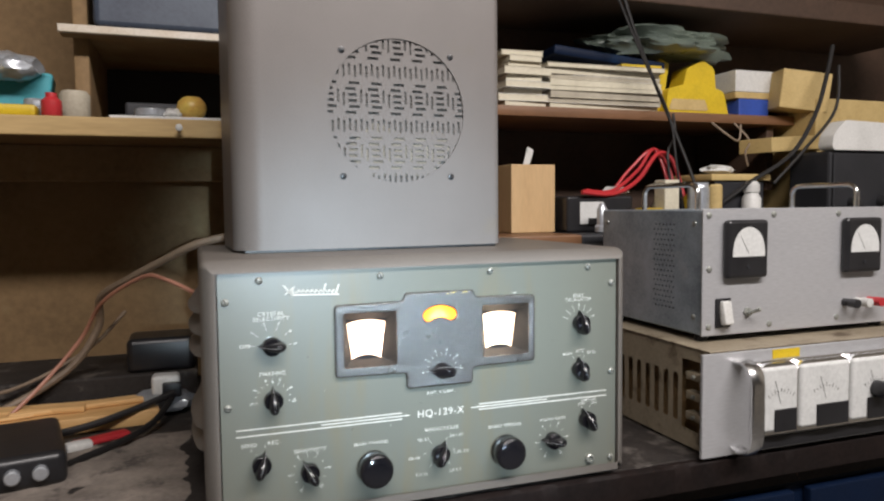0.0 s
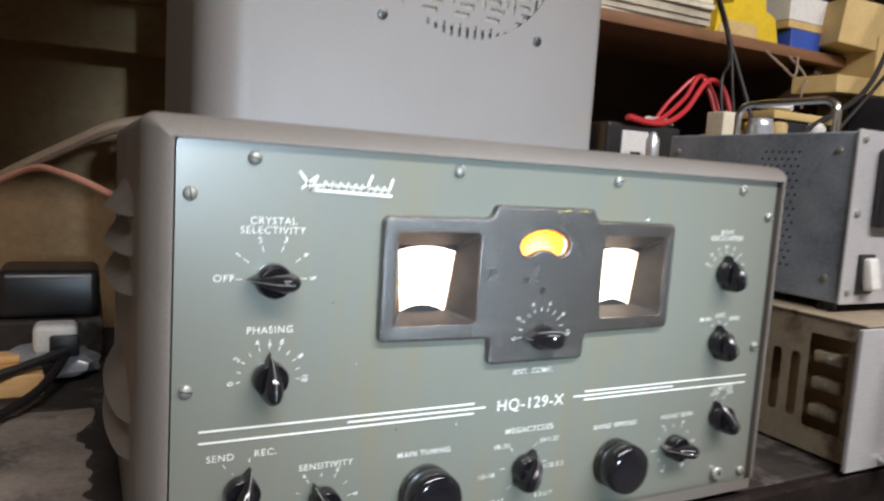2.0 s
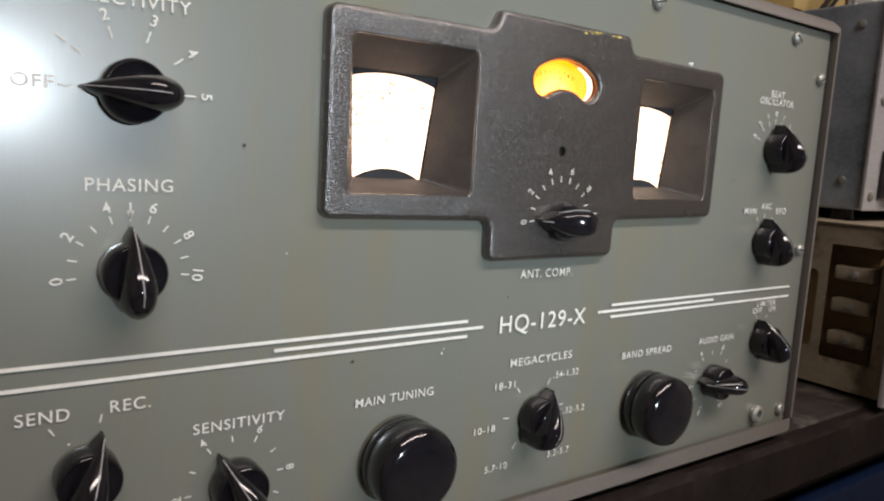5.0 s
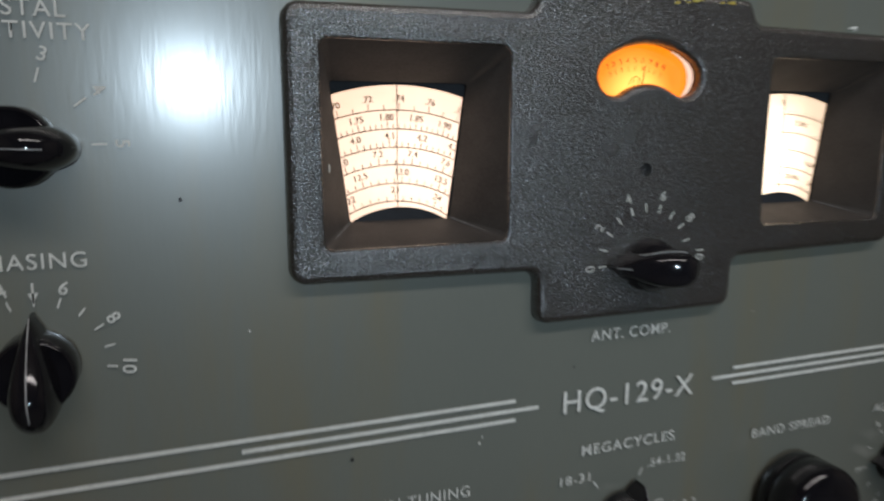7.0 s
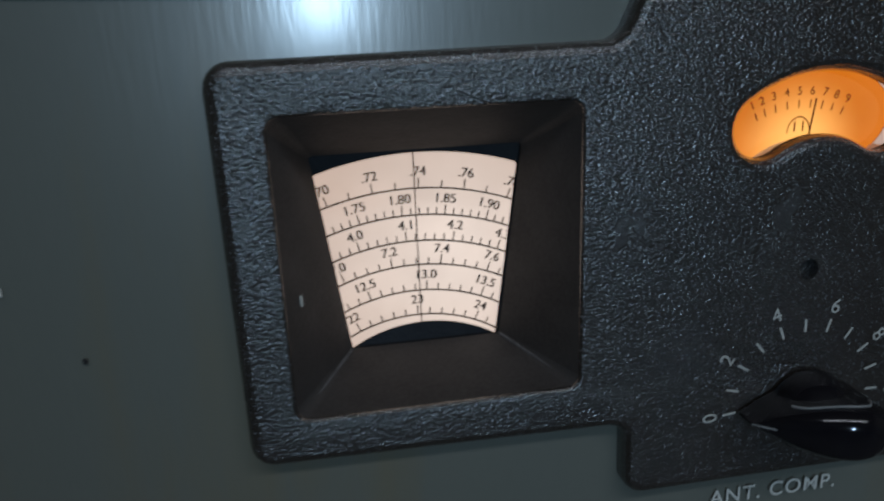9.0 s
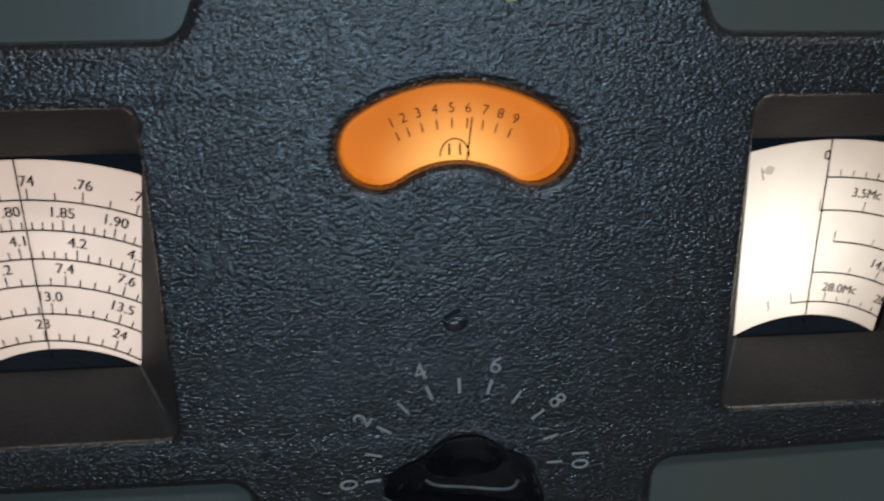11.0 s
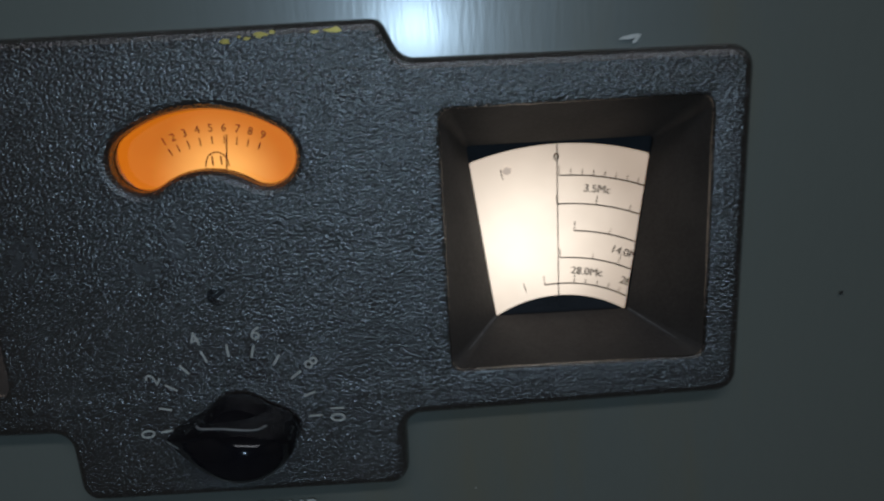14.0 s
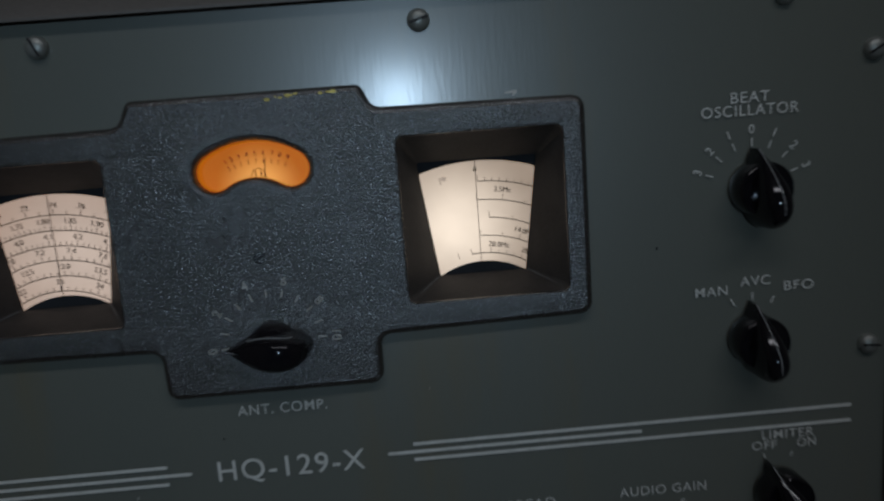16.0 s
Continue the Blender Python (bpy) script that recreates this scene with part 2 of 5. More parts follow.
# glow painted onto the meter's inner wall, not a lit scale
HOUSING_GLOW = lit_paper("painted_housing_glow", (1.0, 0.86, 0.74), (0.8, 0.6, 0.45), (0.026, 0.002, 0.978), 0.02, 2.0)
LIT_METER = lit_paper("lit_meter_scale", (1.45, 0.64, 0.13), (0.68, 0.160, 0.004), (0.004, 0.004, 0.970), 0.017, METER, (0.25, 0.09, 0.012))


# ---- building helpers ----
PLACES = {}


def thing(name, x, y, z, label, category, group="", kind=""):
    ob = new(name)
    ob.empty_display_size = 0.05
    ob.matrix_basis = PLACES[ob] = pose(x, y, z)
    return tagged(ob, label, category, group, kind)


def smooth(me, angle=35):
    for p in me.polygons:
        p.use_smooth = True
    me.set_sharp_from_angle(angle=radians(angle))
    # large flat faces keep their own flat shading beside narrow bevels
    beside = collections.defaultdict(list)
    for p in me.polygons:
        for key in p.edge_keys:
            beside[key].append(p)
    for e in me.edges:
        f = beside[tuple(sorted(e.vertices))]
        if len(f) == 2 and max(f[0].area, f[1].area) > 12 * min(f[0].area, f[1].area) and f[0].normal.dot(f[1].normal) < 0.9995:
            e.use_edge_sharp = True


def part(name, bm, material, parent=None, label="", m=None, kind=""):
    """Links a bmesh (or a mesh that is there already) as one mesh object under a thing or a part, at the world pose m."""
    if isinstance(bm, bmesh.types.BMesh):
        me = bpy.data.meshes.new(name)
        bmesh.ops.recalc_face_normals(bm, faces=bm.faces)
        bm.to_mesh(me)
        bm.free()
        smooth(me, 62 if material is BAKELITE else 12 if material is WRINKLE else 35)
        me.materials.append(material)
    else:
        me = bm
    ob = new(name, me)
    m = m or Matrix()
    if parent:
        ob.parent = parent
        ob.matrix_parent_inverse = PLACES[parent].inverted()
    ob.matrix_basis = m
    PLACES[ob] = m
    return tagged(ob, label, kind=kind)


def single(name, bm, material, label, category, group="", kind="", m=None):
    return tagged(part(name, bm, material, None, label, m), label, category, group, kind)


def box(x0, x1, y0, y1, z0, z1, bevel=0.0, seg=2, bm=None):
    b = bmesh.new()
    bmesh.ops.create_cube(b, size=1, matrix=Matrix.LocRotScale(((x0 + x1) / 2, (y0 + y1) / 2, (z0 + z1) / 2), None, (x1 - x0, y1 - y0, z1 - z0)))
    if bevel:
        bmesh.ops.bevel(b, geom=b.edges[:], offset=bevel, segments=seg, affect="EDGES", profile=0.5)
    return join(bm, b)


def join(bm, other):
    if bm is None:
        return other
    me = bpy.data.meshes.new("tmp")
    other.to_mesh(me)
    other.free()
    bm.from_mesh(me)
    bpy.data.meshes.remove(me)
    return bm


def lathe(profile, m=Matrix(), seg=32):
    """Turns a profile of (radius, height) about local z."""
    bm = bmesh.new()
    rings = []
    for r, h in profile:
        if r < 1e-6:
            rings.append([bm.verts.new(m @ Vector((0, 0, h)))])
        else:
            rings.append([bm.verts.new(m @ Vector((r * math.cos(2 * math.pi * k / seg), r * math.sin(2 * math.pi * k / seg), h))) for k in range(seg)])
    bridge(bm, rings)
    return bm


def bridge(bm, rings, closed=True):
    for a, b in zip(rings, rings[1:]):
        n = max(len(a), len(b))
        for k in range(n if closed else n - 1):
            j = (k + 1) % n
            if len(a) == 1:
                bm.faces.new((a[0], b[k], b[j]))
            elif len(b) == 1:
                bm.faces.new((a[k], a[j], b[0]))
            else:
                bm.faces.new((a[k], a[j], b[j], b[k]))


def tube(points, r, seg=8, rounds=6):
    """A round cable or bent rod through points, smoothed."""
    pts = [Vector(p) for p in points]
    path = []
    for i in range(len(pts) - 1):
        p0, p1, p2, p3 = pts[max(i - 1, 0)], pts[i], pts[i + 1], pts[min(i + 2, len(pts) - 1)]
        for k in range(rounds):
            t = k / rounds
            path.append(0.5 * ((2 * p1) + (p2 - p0) * t + (2 * p0 - 5 * p1 + 4 * p2 - p3) * t * t + (3 * p1 - p0 - 3 * p2 + p3) * t ** 3))
    path.append(pts[-1])
    return sweep(path, r, seg)


def sweep(path, r, seg=8):
    bm = bmesh.new()
    rings = []
    side = None
    for i, p in enumerate(path):
        d = (path[min(i + 1, len(path) - 1)] - path[max(i - 1, 0)]).normalized()
        if side is None:
            side = d.cross(Vector((0.3, 0.5, 0.8))).normalized()
        side = (side - d * side.dot(d)).normalized()
        up = d.cross(side)
        rings.append([bm.verts.new(p + r * (math.cos(2 * math.pi * k / seg) * side + math.sin(2 * math.pi * k / seg) * up)) for k in range(seg)])
    bridge(bm, rings)
    bm.faces.new(rings[0][::-1])
    bm.faces.new(rings[-1])
    return bm


def rounded(points, radii, inset=0.0, seg=6):
    """Outline of a polygon (x, z), counter-clockwise, moved inwards by inset, with each corner rounded by its radius."""
    n = len(points)
    P = [Vector(p) for p in points]
    moved = []
    for i in range(n):
        d0, d1 = (P[i] - P[i - 1]).normalized(), (P[(i + 1) % n] - P[i]).normalized()
        n0, n1 = Vector((-d0.y, d0.x)), Vector((-d1.y, d1.x))
        moved.append(P[i] + (n0 + n1) * inset / (1 + n0.dot(n1)))
    out = []
    for i in range(n):
        p = moved[i]
        d0, d1 = (p - moved[i - 1]).normalized(), (moved[(i + 1) % n] - p).normalized()
        turn = d0.x * d1.y - d0.y * d1.x
        r = radii[i] - inset if turn > 0 else radii[i] + inset
        r = max(r, 0.0004)
        half = math.atan2(abs(turn), d0.dot(d1)) / 2
        t = r * math.tan(half)
        a, b = p - d0 * t, p + d1 * t
        side = Vector((-d0.y, d0.x)) * (1 if turn > 0 else -1)
        c = a + side * r
        a0 = math.atan2(a.y - c.y, a.x - c.x)
        sweep_by = 2 * half * (1 if turn > 0 else -1)
        out += [(c.x + r * math.cos(a0 + sweep_by * k / seg), c.y + r * math.sin(a0 + sweep_by * k / seg)) for k in range(seg + 1)]
    return out


def ring_at(bm, outline, y):
    return [bm.verts.new((x, y, z)) for x, z in outline]


def fill(bm, rings):
    """Fills the flat area between closed rings of vertices (an outline and its holes)."""
    flat = [v for ring in rings for v in ring]
    for tri in tessellate_polygon([[v.co for v in ring] for ring in rings]):
        if len(set(tri)) == 3:
            bm.faces.new([flat[k] for k in tri])


def slab(outline, y0, y1):
    """An upright plate of an outline in x and z, from y0 (front) to y1."""
    bm = bmesh.new()
    a, b = ring_at(bm, outline, y0), ring_at(bm, outline, y1)
    bridge(bm, [a, b])
    fill(bm, [a])
    fill(bm, [b])
    return bm





def letters(text, size=None, width=None, thick=0.0):
    """Mesh of a line of writing, centred on its own origin in x and y, with its capitals so high and, if given, so wide."""
    c = bpy.data.curves.new("writing", "FONT")
    c.body, c.align_x, c.offset, c.space_character = text, "CENTER", thick, 1.12 if width else 1.0
    ob = bpy.data.objects.new("writing", c)
    me = bpy.data.meshes.new_from_object(ob)
    xs = [v.co.x for v in me.vertices]
    ys = [v.co.y for v in me.vertices]
    mx, my = (min(xs) + max(xs)) / 2, (min(ys) + max(ys)) / 2
    sy = size / 0.70
    sx = width / (max(xs) - min(xs)) if width else sy
    for v in me.vertices:
        v.co = ((v.co.x - mx) * sx, (v.co.y - my) * sy, 0)
    bpy.data.objects.remove(ob)
    bpy.data.curves.remove(c)
    return me


def write(name, text, x, y, z, size, material, parent, width=None, turn=0.0, thick=0.012, bold=0.0, kind=""):
    me = letters(text, size, width, thick)
    if bold:
        bm = bmesh.new()
        for k in (-1, 0, 1):
            n = len(bm.verts)
            bm.from_mesh(me)
            bm.verts.ensure_lookup_table()
            for v in bm.verts[n:]:
                v.co += Vector((k * bold, 0, k * 0.00001))
        bm.to_mesh(me)
        bm.free()
    me.materials.append(material)
    return part(name, me, material, parent, "", pose(x, y, z, 90) @ pose(0, 0, 0, 0, 0, turn), kind)


def bar(bm, x, z, w, h, y, turn=0.0):
    """A thin flat stroke on an upright face."""
    c, s = math.cos(radians(turn)), math.sin(radians(turn))
    bm.faces.new([bm.verts.new((x + a * w / 2 * c - b * h / 2 * s, y, z + a * w / 2 * s + b * h / 2 * c)) for a, b in ((-1, -1), (1, -1), (1, 1), (-1, 1))])
    return bm


def fleck(bm, x, z, w, h, y, turn=0.0):
    """A flat spot with a ragged outline on an upright face."""
    c, s = math.cos(radians(turn)), math.sin(radians(turn))
    ring = []
    for k in range(11):
        a = 2 * math.pi * k / 11
        r = random.uniform(0.55, 1.1)
        p, q = r * w / 2 * math.cos(a), r * h / 2 * math.sin(a)
        ring.append(bm.verts.new((x + p * c - q * s, y, z + p * s + q * c)))
    bm.faces.new(ring)
    return bm


def ticks(angles, x, z, r0, r1, w, y, bm=None):
    bm = bm or bmesh.new()
    for a in angles:
        r = (r0 + r1) / 2
        bar(bm, x + r * math.cos(radians(a)), z + r * math.sin(radians(a)), r1 - r0, w, y, a)
    return bm


# ---- the room ----
TOP = 0.757


def setting(name, bm, material, label):
    return tagged(part(name, bm, material, None, label), label, "", "", "structure")


setting("floor", box(-1.7, 2.1, -6.0, 0.86, -0.06, 0.0), FLOOR, "grey concrete workshop floor")
setting("ceiling", box(-1.7, 2.1, -6.0, 0.86, 2.42, 2.5), PLASTER, "plain painted ceiling")
setting("wall_back", box(-1.7, 0.13, 0.76, 0.86, 0.0, 2.42), WALL, "stained olive-brown board wall behind the bench")
setting("wall_back_dark", box(0.13, 2.1, 0.76, 0.86, 0.0, 2.42), DARKBOARD, "dark brown hardboard wall behind the shelves")
setting("wall_left", box(-1.8, -1.7, -6.0, 0.86, 0.0, 2.42), PLASTER, "plain painted side wall")
setting("wall_right", box(2.1, 2.2, -6.0, 0.86, 0.0, 2.42), PLASTER, "plain painted side wall")
setting("wall_rear", box(-1.7, 2.1, -6.1, -6.0, 0.0, 2.42), PLASTER, "plain painted rear wall")

# ---- the bench ----
bench = thing("workbench", 0.2, 0.37, 0.0, "dark worn wooden workbench with a chipped front edge", "workbench")
part("bench_top", box(-1.5, 1.9, 0.004, 0.757, TOP - 0.036, TOP, 0.003), BENCH, bench, "blackened bench top with pale scuffs")


def chipped_edge():
    """Edge strip with small dents and chips along its upper corner."""
    bm = bmesh.new()
    rows = []
    for k in range(681):
        x = -1.5 + 0.005 * k
        d = [0.0016 * noise.noise(Vector((x * 40, i * 2.3, 0))) + 0.0030 * max(0.0, noise.noise(Vector((x * 16, i * 0.5, 5))) - 0.25) for i in range(5)]
        rows.append([bm.verts.new((x, y + d[i], z - 0.7 * d[i])) for i, (y, z) in enumerate(((0.0034, TOP - 0.001), (-0.003, TOP - 0.0016), (-0.0072, TOP - 0.005), (-0.008, TOP - 0.022), (-0.006, TOP - 0.039)))]
                    + [bm.verts.new((x, 0.0034, TOP - 0.040))])
    bridge(bm, rows)
    bm.faces.new(rows[0])
    bm.faces.new(rows[-1])
    return bm


part("front_edge", chipped_edge(), BENCH_EDGE, bench, "chipped dark edge strip")
part("apron", box(-1.45, 1.85, 0.020, 0.040, TOP - 0.066, TOP - 0.041), BENCH_EDGE, bench)
for lx in (-1.4, 0.02, 1.75):
    for ly in (0.06, 0.66):
        part("leg", box(lx - 0.035, lx + 0.035, ly - 0.035, ly + 0.035, 0, TOP - 0.041, 0.004), BENCH_EDGE, bench)

locker = thing("blue_cabinet", 0.85, 0.3, 0.0, "blue painted steel cabinet standing under the bench", "cabinet")
part("body", box(0.05, 1.60, 0.030, 0.60, 0.0, 0.688, 0.006), NAVY, locker)
for dx in (0.08, 0.585, 1.09):
    door = part("door", box(dx, dx + 0.475, 0.014, 0.0295, 0.05, 0.680, 0.003), NAVY, locker)
    part("handle", tube([(dx + 0.20, 0.014, 0.655), (dx + 0.20, -0.004, 0.655), (dx + 0.28, -0.004, 0.655), (dx + 0.28, 0.014, 0.655)], 0.005), WHITE, door, "white bow handle")

# ---- the radio receiver ----
radio = thing("radio_receiver", 0.0, 0.16, TOP, "vintage communications receiver with sage-green panel, lit dials and taupe steel cabinet", "radio")


def cabinet_shell():
    """Steel case: rounded front edges, a rim round the panel, hollow front."""
    bm = bmesh.new()
    W, Z0, Z1, D = 0.257, TOP + 0.002, 1.046, 0.345
    pts = [(-W, Z0), (W, Z0), (W, Z1), (-W, Z1)]
    rad = [0.004, 0.004, 0.008, 0.008]
    rings = [ring_at(bm, rounded(pts, rad, i, 5), y) for i, y in ((0.012, D), (0.0, D - 0.006), (0.0, 0.018), (0.0012, 0.0105), (0.0040, 0.0040), (0.0085, -0.0015), (0.0135, -0.0045))]
    hole = [(-0.2415, TOP + 0.006), (0.2415, TOP + 0.006), (0.2415, 1.0335), (-0.2415, 1.0335)]
    inner = [ring_at(bm, rounded(hole, [0.002] * 4, 0, 5), y) for y in (-0.0045, 0.006)]
    bridge(bm, rings)
    bridge(bm, inner)
    bridge(bm, [rings[-1], inner[0]])
    fill(bm, [rings[0]])
    return bm


part("cabinet", cabinet_shell(), CABINET, radio, "taupe enamelled steel case with rounded edges")


def louvre(side):
    """Pressed hood of a vent, open below."""
    bm = bmesh.new()
    rows = []
    for i in range(13):
        u = i / 12
        bulge = math.sin(math.pi * u) ** 0.5
        y = 0.066 + 0.20 * u
        rows.append([bm.verts.new((side * (0.2568 + 0.014 * bulge * t), y, 0.020 * (1 - t) ** 1.0 * (0.4 + 0.6 * bulge) - 0.002)) for t in (0, 0.25, 0.6, 0.9, 1.0)])
    for a, b in zip(rows, rows[1:]):
        for k in range(4):
            bm.faces.new((a[k], a[k + 1], b[k + 1], b[k]))
    return bm


for lz in (0.985, 0.960, 0.935, 0.852, 0.827):
    part("louvre", louvre(-1), CABINET, radio, "", pose(0, 0, lz))
    part("louvre_slot", box(-0.2576, -0.2565, 0.075, 0.257, lz - 0.004, lz + 0.004), BLACK, radio)

# front panel with openings behind the bezel
panel_bm = bmesh.new()
pb = [(-0.240, TOP + 0.007), (0.240, TOP + 0.007), (0.240, 1.0322), (-0.240, 1.0322)]
po = rounded(pb, [0.002] * 4, 0, 4)
hole_z = ((-0.1105, -0.0472, 0.918, 0.9845), (-0.030, 0.037, 0.953, 0.998), (0.0552, 0.1158, 0.918, 0.9845))
pr = [ring_at(panel_bm, po, y) for y in (0.003, 0.0)]
ph = [[ring_at(panel_bm, rounded([(a, c), (b, c), (b, d), (a, d)], [0.003] * 4, 0, 3), y) for y in (0.0, 0.003)] for a, b, c, d in hole_z]
bridge(panel_bm, pr)
for h in ph:
    bridge(panel_bm, h)
fill(panel_bm, [pr[1]] + [h[0] for h in ph])
panel = part("front_panel", panel_bm, PANEL, radio, "sage-green enamelled steel front panel, slightly yellowed")


def screw_head():
    bm = lathe([(0.0040, 0.0), (0.0041, 0.0006), (0.0037, 0.0017), (0.0028, 0.0026), (0.0009, 0.0030), (0, 0.0030)], pose(0, 0, 0, 90), 20)
    return bm


screw_mesh = None
for sx, sz, turn in ((-0.198, 1.024, 20), (-0.066, 1.024, 65), (0.067, 1.024, -15), (0.199, 1.024, 40), (-0.2325, 1.0025, 80), (-0.2325, 0.8905, 10),
                     (-0.2325, 0.779, 50), (0.2325, 1.0025, -30), (0.2325, 0.8905, 5), (0.2325, 0.779, 70)):
    s = part("screw", screw_mesh or screw_head(), SCREW, panel, "", pose(sx, -0.0002, sz, 0, turn, 0))
    screw_mesh = s.data
    part("screw_slot", bar(bmesh.new(), 0, 0, 0.0070, 0.0009, -0.00310), INK, s, "", pose(sx, -0.0002, sz, 0, turn, 0))

# headphone jack
part("headphone_jack", lathe([(0.0060, 0), (0.0060, 0.003), (0.0045, 0.0042), (0.0030, 0.0042), (0.0030, 0.001), (0, 0.001)], pose(0.202, -0.0002, 0.781, 90), 18), SCREW, panel,
     "nickel jack nut")

# striping and lettering on the panel
YL = -0.0009
for x0, x1, z in ((-0.225, -0.043, 0.8655), (-0.135, -0.034, 0.8620), (-0.225, -0.043, 0.8585), (0.052, 0.226, 0.8660), (0.042, 0.142, 0.8628), (0.052, 0.226, 0.8596)):
    part("stripe", bar(bmesh.new(), (x0 + x1) / 2, z, x1 - x0, 0.0014, YL), PAINT, panel)
write("lettering", "HQ-129-X", 0.0045, YL, 0.8612, 0.0082, PAINT, panel, 0.057, 0, 0.008)
for text, x, z, size, width in (
        ("CRYSTAL", -0.186, 0.9885, 0.0042, 0.027), ("SELECTIVITY", -0.186, 0.9830, 0.0042, 0.038), ("PHASING", -0.186, 0.9240, 0.0042, 0.027),
        ("SEND", -0.2125, 0.8485, 0.0042, 0.0155), ("REC.", -0.186, 0.8490, 0.0042, 0.013), ("SENSITIVITY", -0.1475, 0.8358, 0.0040, 0.035),
        ("MAIN TUNING", -0.0795, 0.8352, 0.0038, 0.039), ("MEGACYCLES", 0.0048, 0.8423, 0.0040, 0.041), ("BAND SPREAD", 0.0853, 0.8365, 0.0038, 0.042),
        ("AUDIO GAIN", 0.1497, 0.8375, 0.0038, 0.035), ("BEAT", 0.186, 0.9885, 0.0040, 0.0145), ("OSCILLATOR", 0.186, 0.9838, 0.0040, 0.0365),
        ("MAN", 0.1705, 0.9165, 0.0037, 0.0125), ("AVC", 0.1875, 0.9195, 0.0037, 0.0115), ("BFO", 0.2045, 0.9165, 0.0037, 0.0115),
        ("LIMITER", 0.2005, 0.8563, 0.0036, 0.0210), ("OFF", 0.1910, 0.8520, 0.0036, 0.0100), ("ON", 0.2080, 0.8520, 0.0036, 0.0075),
        ("ANT. COMP.", 0.0035, 0.8857, 0.0040, 0.034), (".54-1.32", 0.0225, 0.8325, 0.0034, 0.0175), ("1.32-3.2", 0.0290, 0.8122, 0.0034, 0.0175),
        ("3.2-5.7", 0.0210, 0.7905, 0.0034, 0.0155), ("5.7-10", -0.0205, 0.7905, 0.0034, 0.0140), ("10-18", -0.0290, 0.8110, 0.0034, 0.0125),
        ("18-31", -0.0180, 0.8315, 0.0034, 0.0125)):
    write("lettering", text, x, YL, z, size, PAINT, panel, width, 0, 0.004)


# maker's mark as plain strokes of its size
logo = bmesh.new()
for k in range(9):
    bar(logo, -0.157 + 0.0047 * k, 1.0110 - 0.0002 * k, 0.0046, 0.0017, YL, 62)
    bar(logo, -0.1545 + 0.0047 * k, 1.0108 - 0.0002 * k, 0.0044, 0.0014, YL, -42)
for bx, bz, bw, bt in ((-0.168, 1.0125, 0.0140, -52), (-0.1665, 1.0115, 0.0110, 40), (-0.163, 1.0118, 0.0095, 68), (-0.1605, 1.0100, 0.0060, 10), (-0.1285, 1.0135, 0.0100, 68),
                       (-0.1145, 1.0115, 0.0105, 72), (-0.138, 1.0065, 0.050, -2)):
    bar(logo, bx, bz, bw, 0.0018, YL, bt)
part("maker_mark", logo, PAINT, panel, "white strokes of an unreadable maker's mark")
chips = bmesh.new()
for cx, cz, cw, ch, ct in ((0.098, 0.9968, 0.0052, 0.0009, 8), (0.0995, 0.9962, 0.0022, 0.0007, 40), (-0.0565, 0.852, 0.0008, 0.0012, 20), (-0.131, 0.8995, 0.0006, 0.0008, 0),
                           (-0.205, 0.838, 0.0007, 0.0009, 0), (-0.0555, 0.854, 0.0006, 0.0007, 0), (0.060, 0.888, 0.0005, 0.0005, 0)):
    fleck(chips, cx, cz, cw, ch * 1.3, -0.0007, ct)
spots = bmesh.new()
for cx, cz, cw in ((-0.1480, 0.9390, 0.0011), (-0.1010, 0.8535, 0.0012), (0.150, 0.935, 0.0010), (-0.02, 0.875, 0.0008)):
    fleck(spots, cx, cz, cw, cw * 1.2, -0.0006)
part("dark_specks", spots, INK, panel, "small dark specks", kind="stuff")
part("paint_chips", chips, PAINT, panel, "small pale scratches", kind="stuff")


# ---- bezel with two dial windows and the meter opening ----
CX = 0.003
outline = [(CX - 0.1220, 0.9128), (CX - 0.0408, 0.9115), (CX - 0.0405, 0.8930), (CX + 0.0405, 0.8930), (CX + 0.0408, 0.9115), (CX + 0.121, 0.9130),
           (CX + 0.1212, 0.9942), (CX + 0.0452, 0.9950), (CX + 0.0412, 1.0034), (CX - 0.0405, 1.0034), (CX - 0.0445, 0.9946), (CX - 0.1220, 0.9938)]
orad = [0.0050, 0.0040, 0.0048, 0.0048, 0.0040, 0.0050, 0.0050, 0.0050, 0.0030, 0.0030, 0.0050, 0.0050]


def kidney(grow=0.0):
    """Opening of the meter: an arched slot with round ends and a hollow lower edge."""
    R, T, Z, A = 0.0243, 0.00645 + grow, 0.9559, radians(34.2)
    pts = [(CX + (R + T) * math.sin(A * (1 - k / 8)), Z + (R + T) * math.cos(A * (1 - k / 8))) for k in range(17)]
    for side in (-1, 1):
        cx, cz = CX + side * R * math.sin(A), Z + R * math.cos(A)
        for k in range(1, 12):
            a = math.pi / 2 - side * A + math.pi * k / 12 if side < 0 else -math.pi / 2 - A + math.pi * k / 12
            pts.append((cx + T * math.cos(a), cz + T * math.sin(a)))
        if side < 0:
            pts += [(CX + (R - T) * math.sin(A * (k / 8 - 1)), Z + (R - T) * math.cos(A * (k / 8 - 1))) for k in range(17)]
    return [(x + 0.0005, z) for x, z in pts]


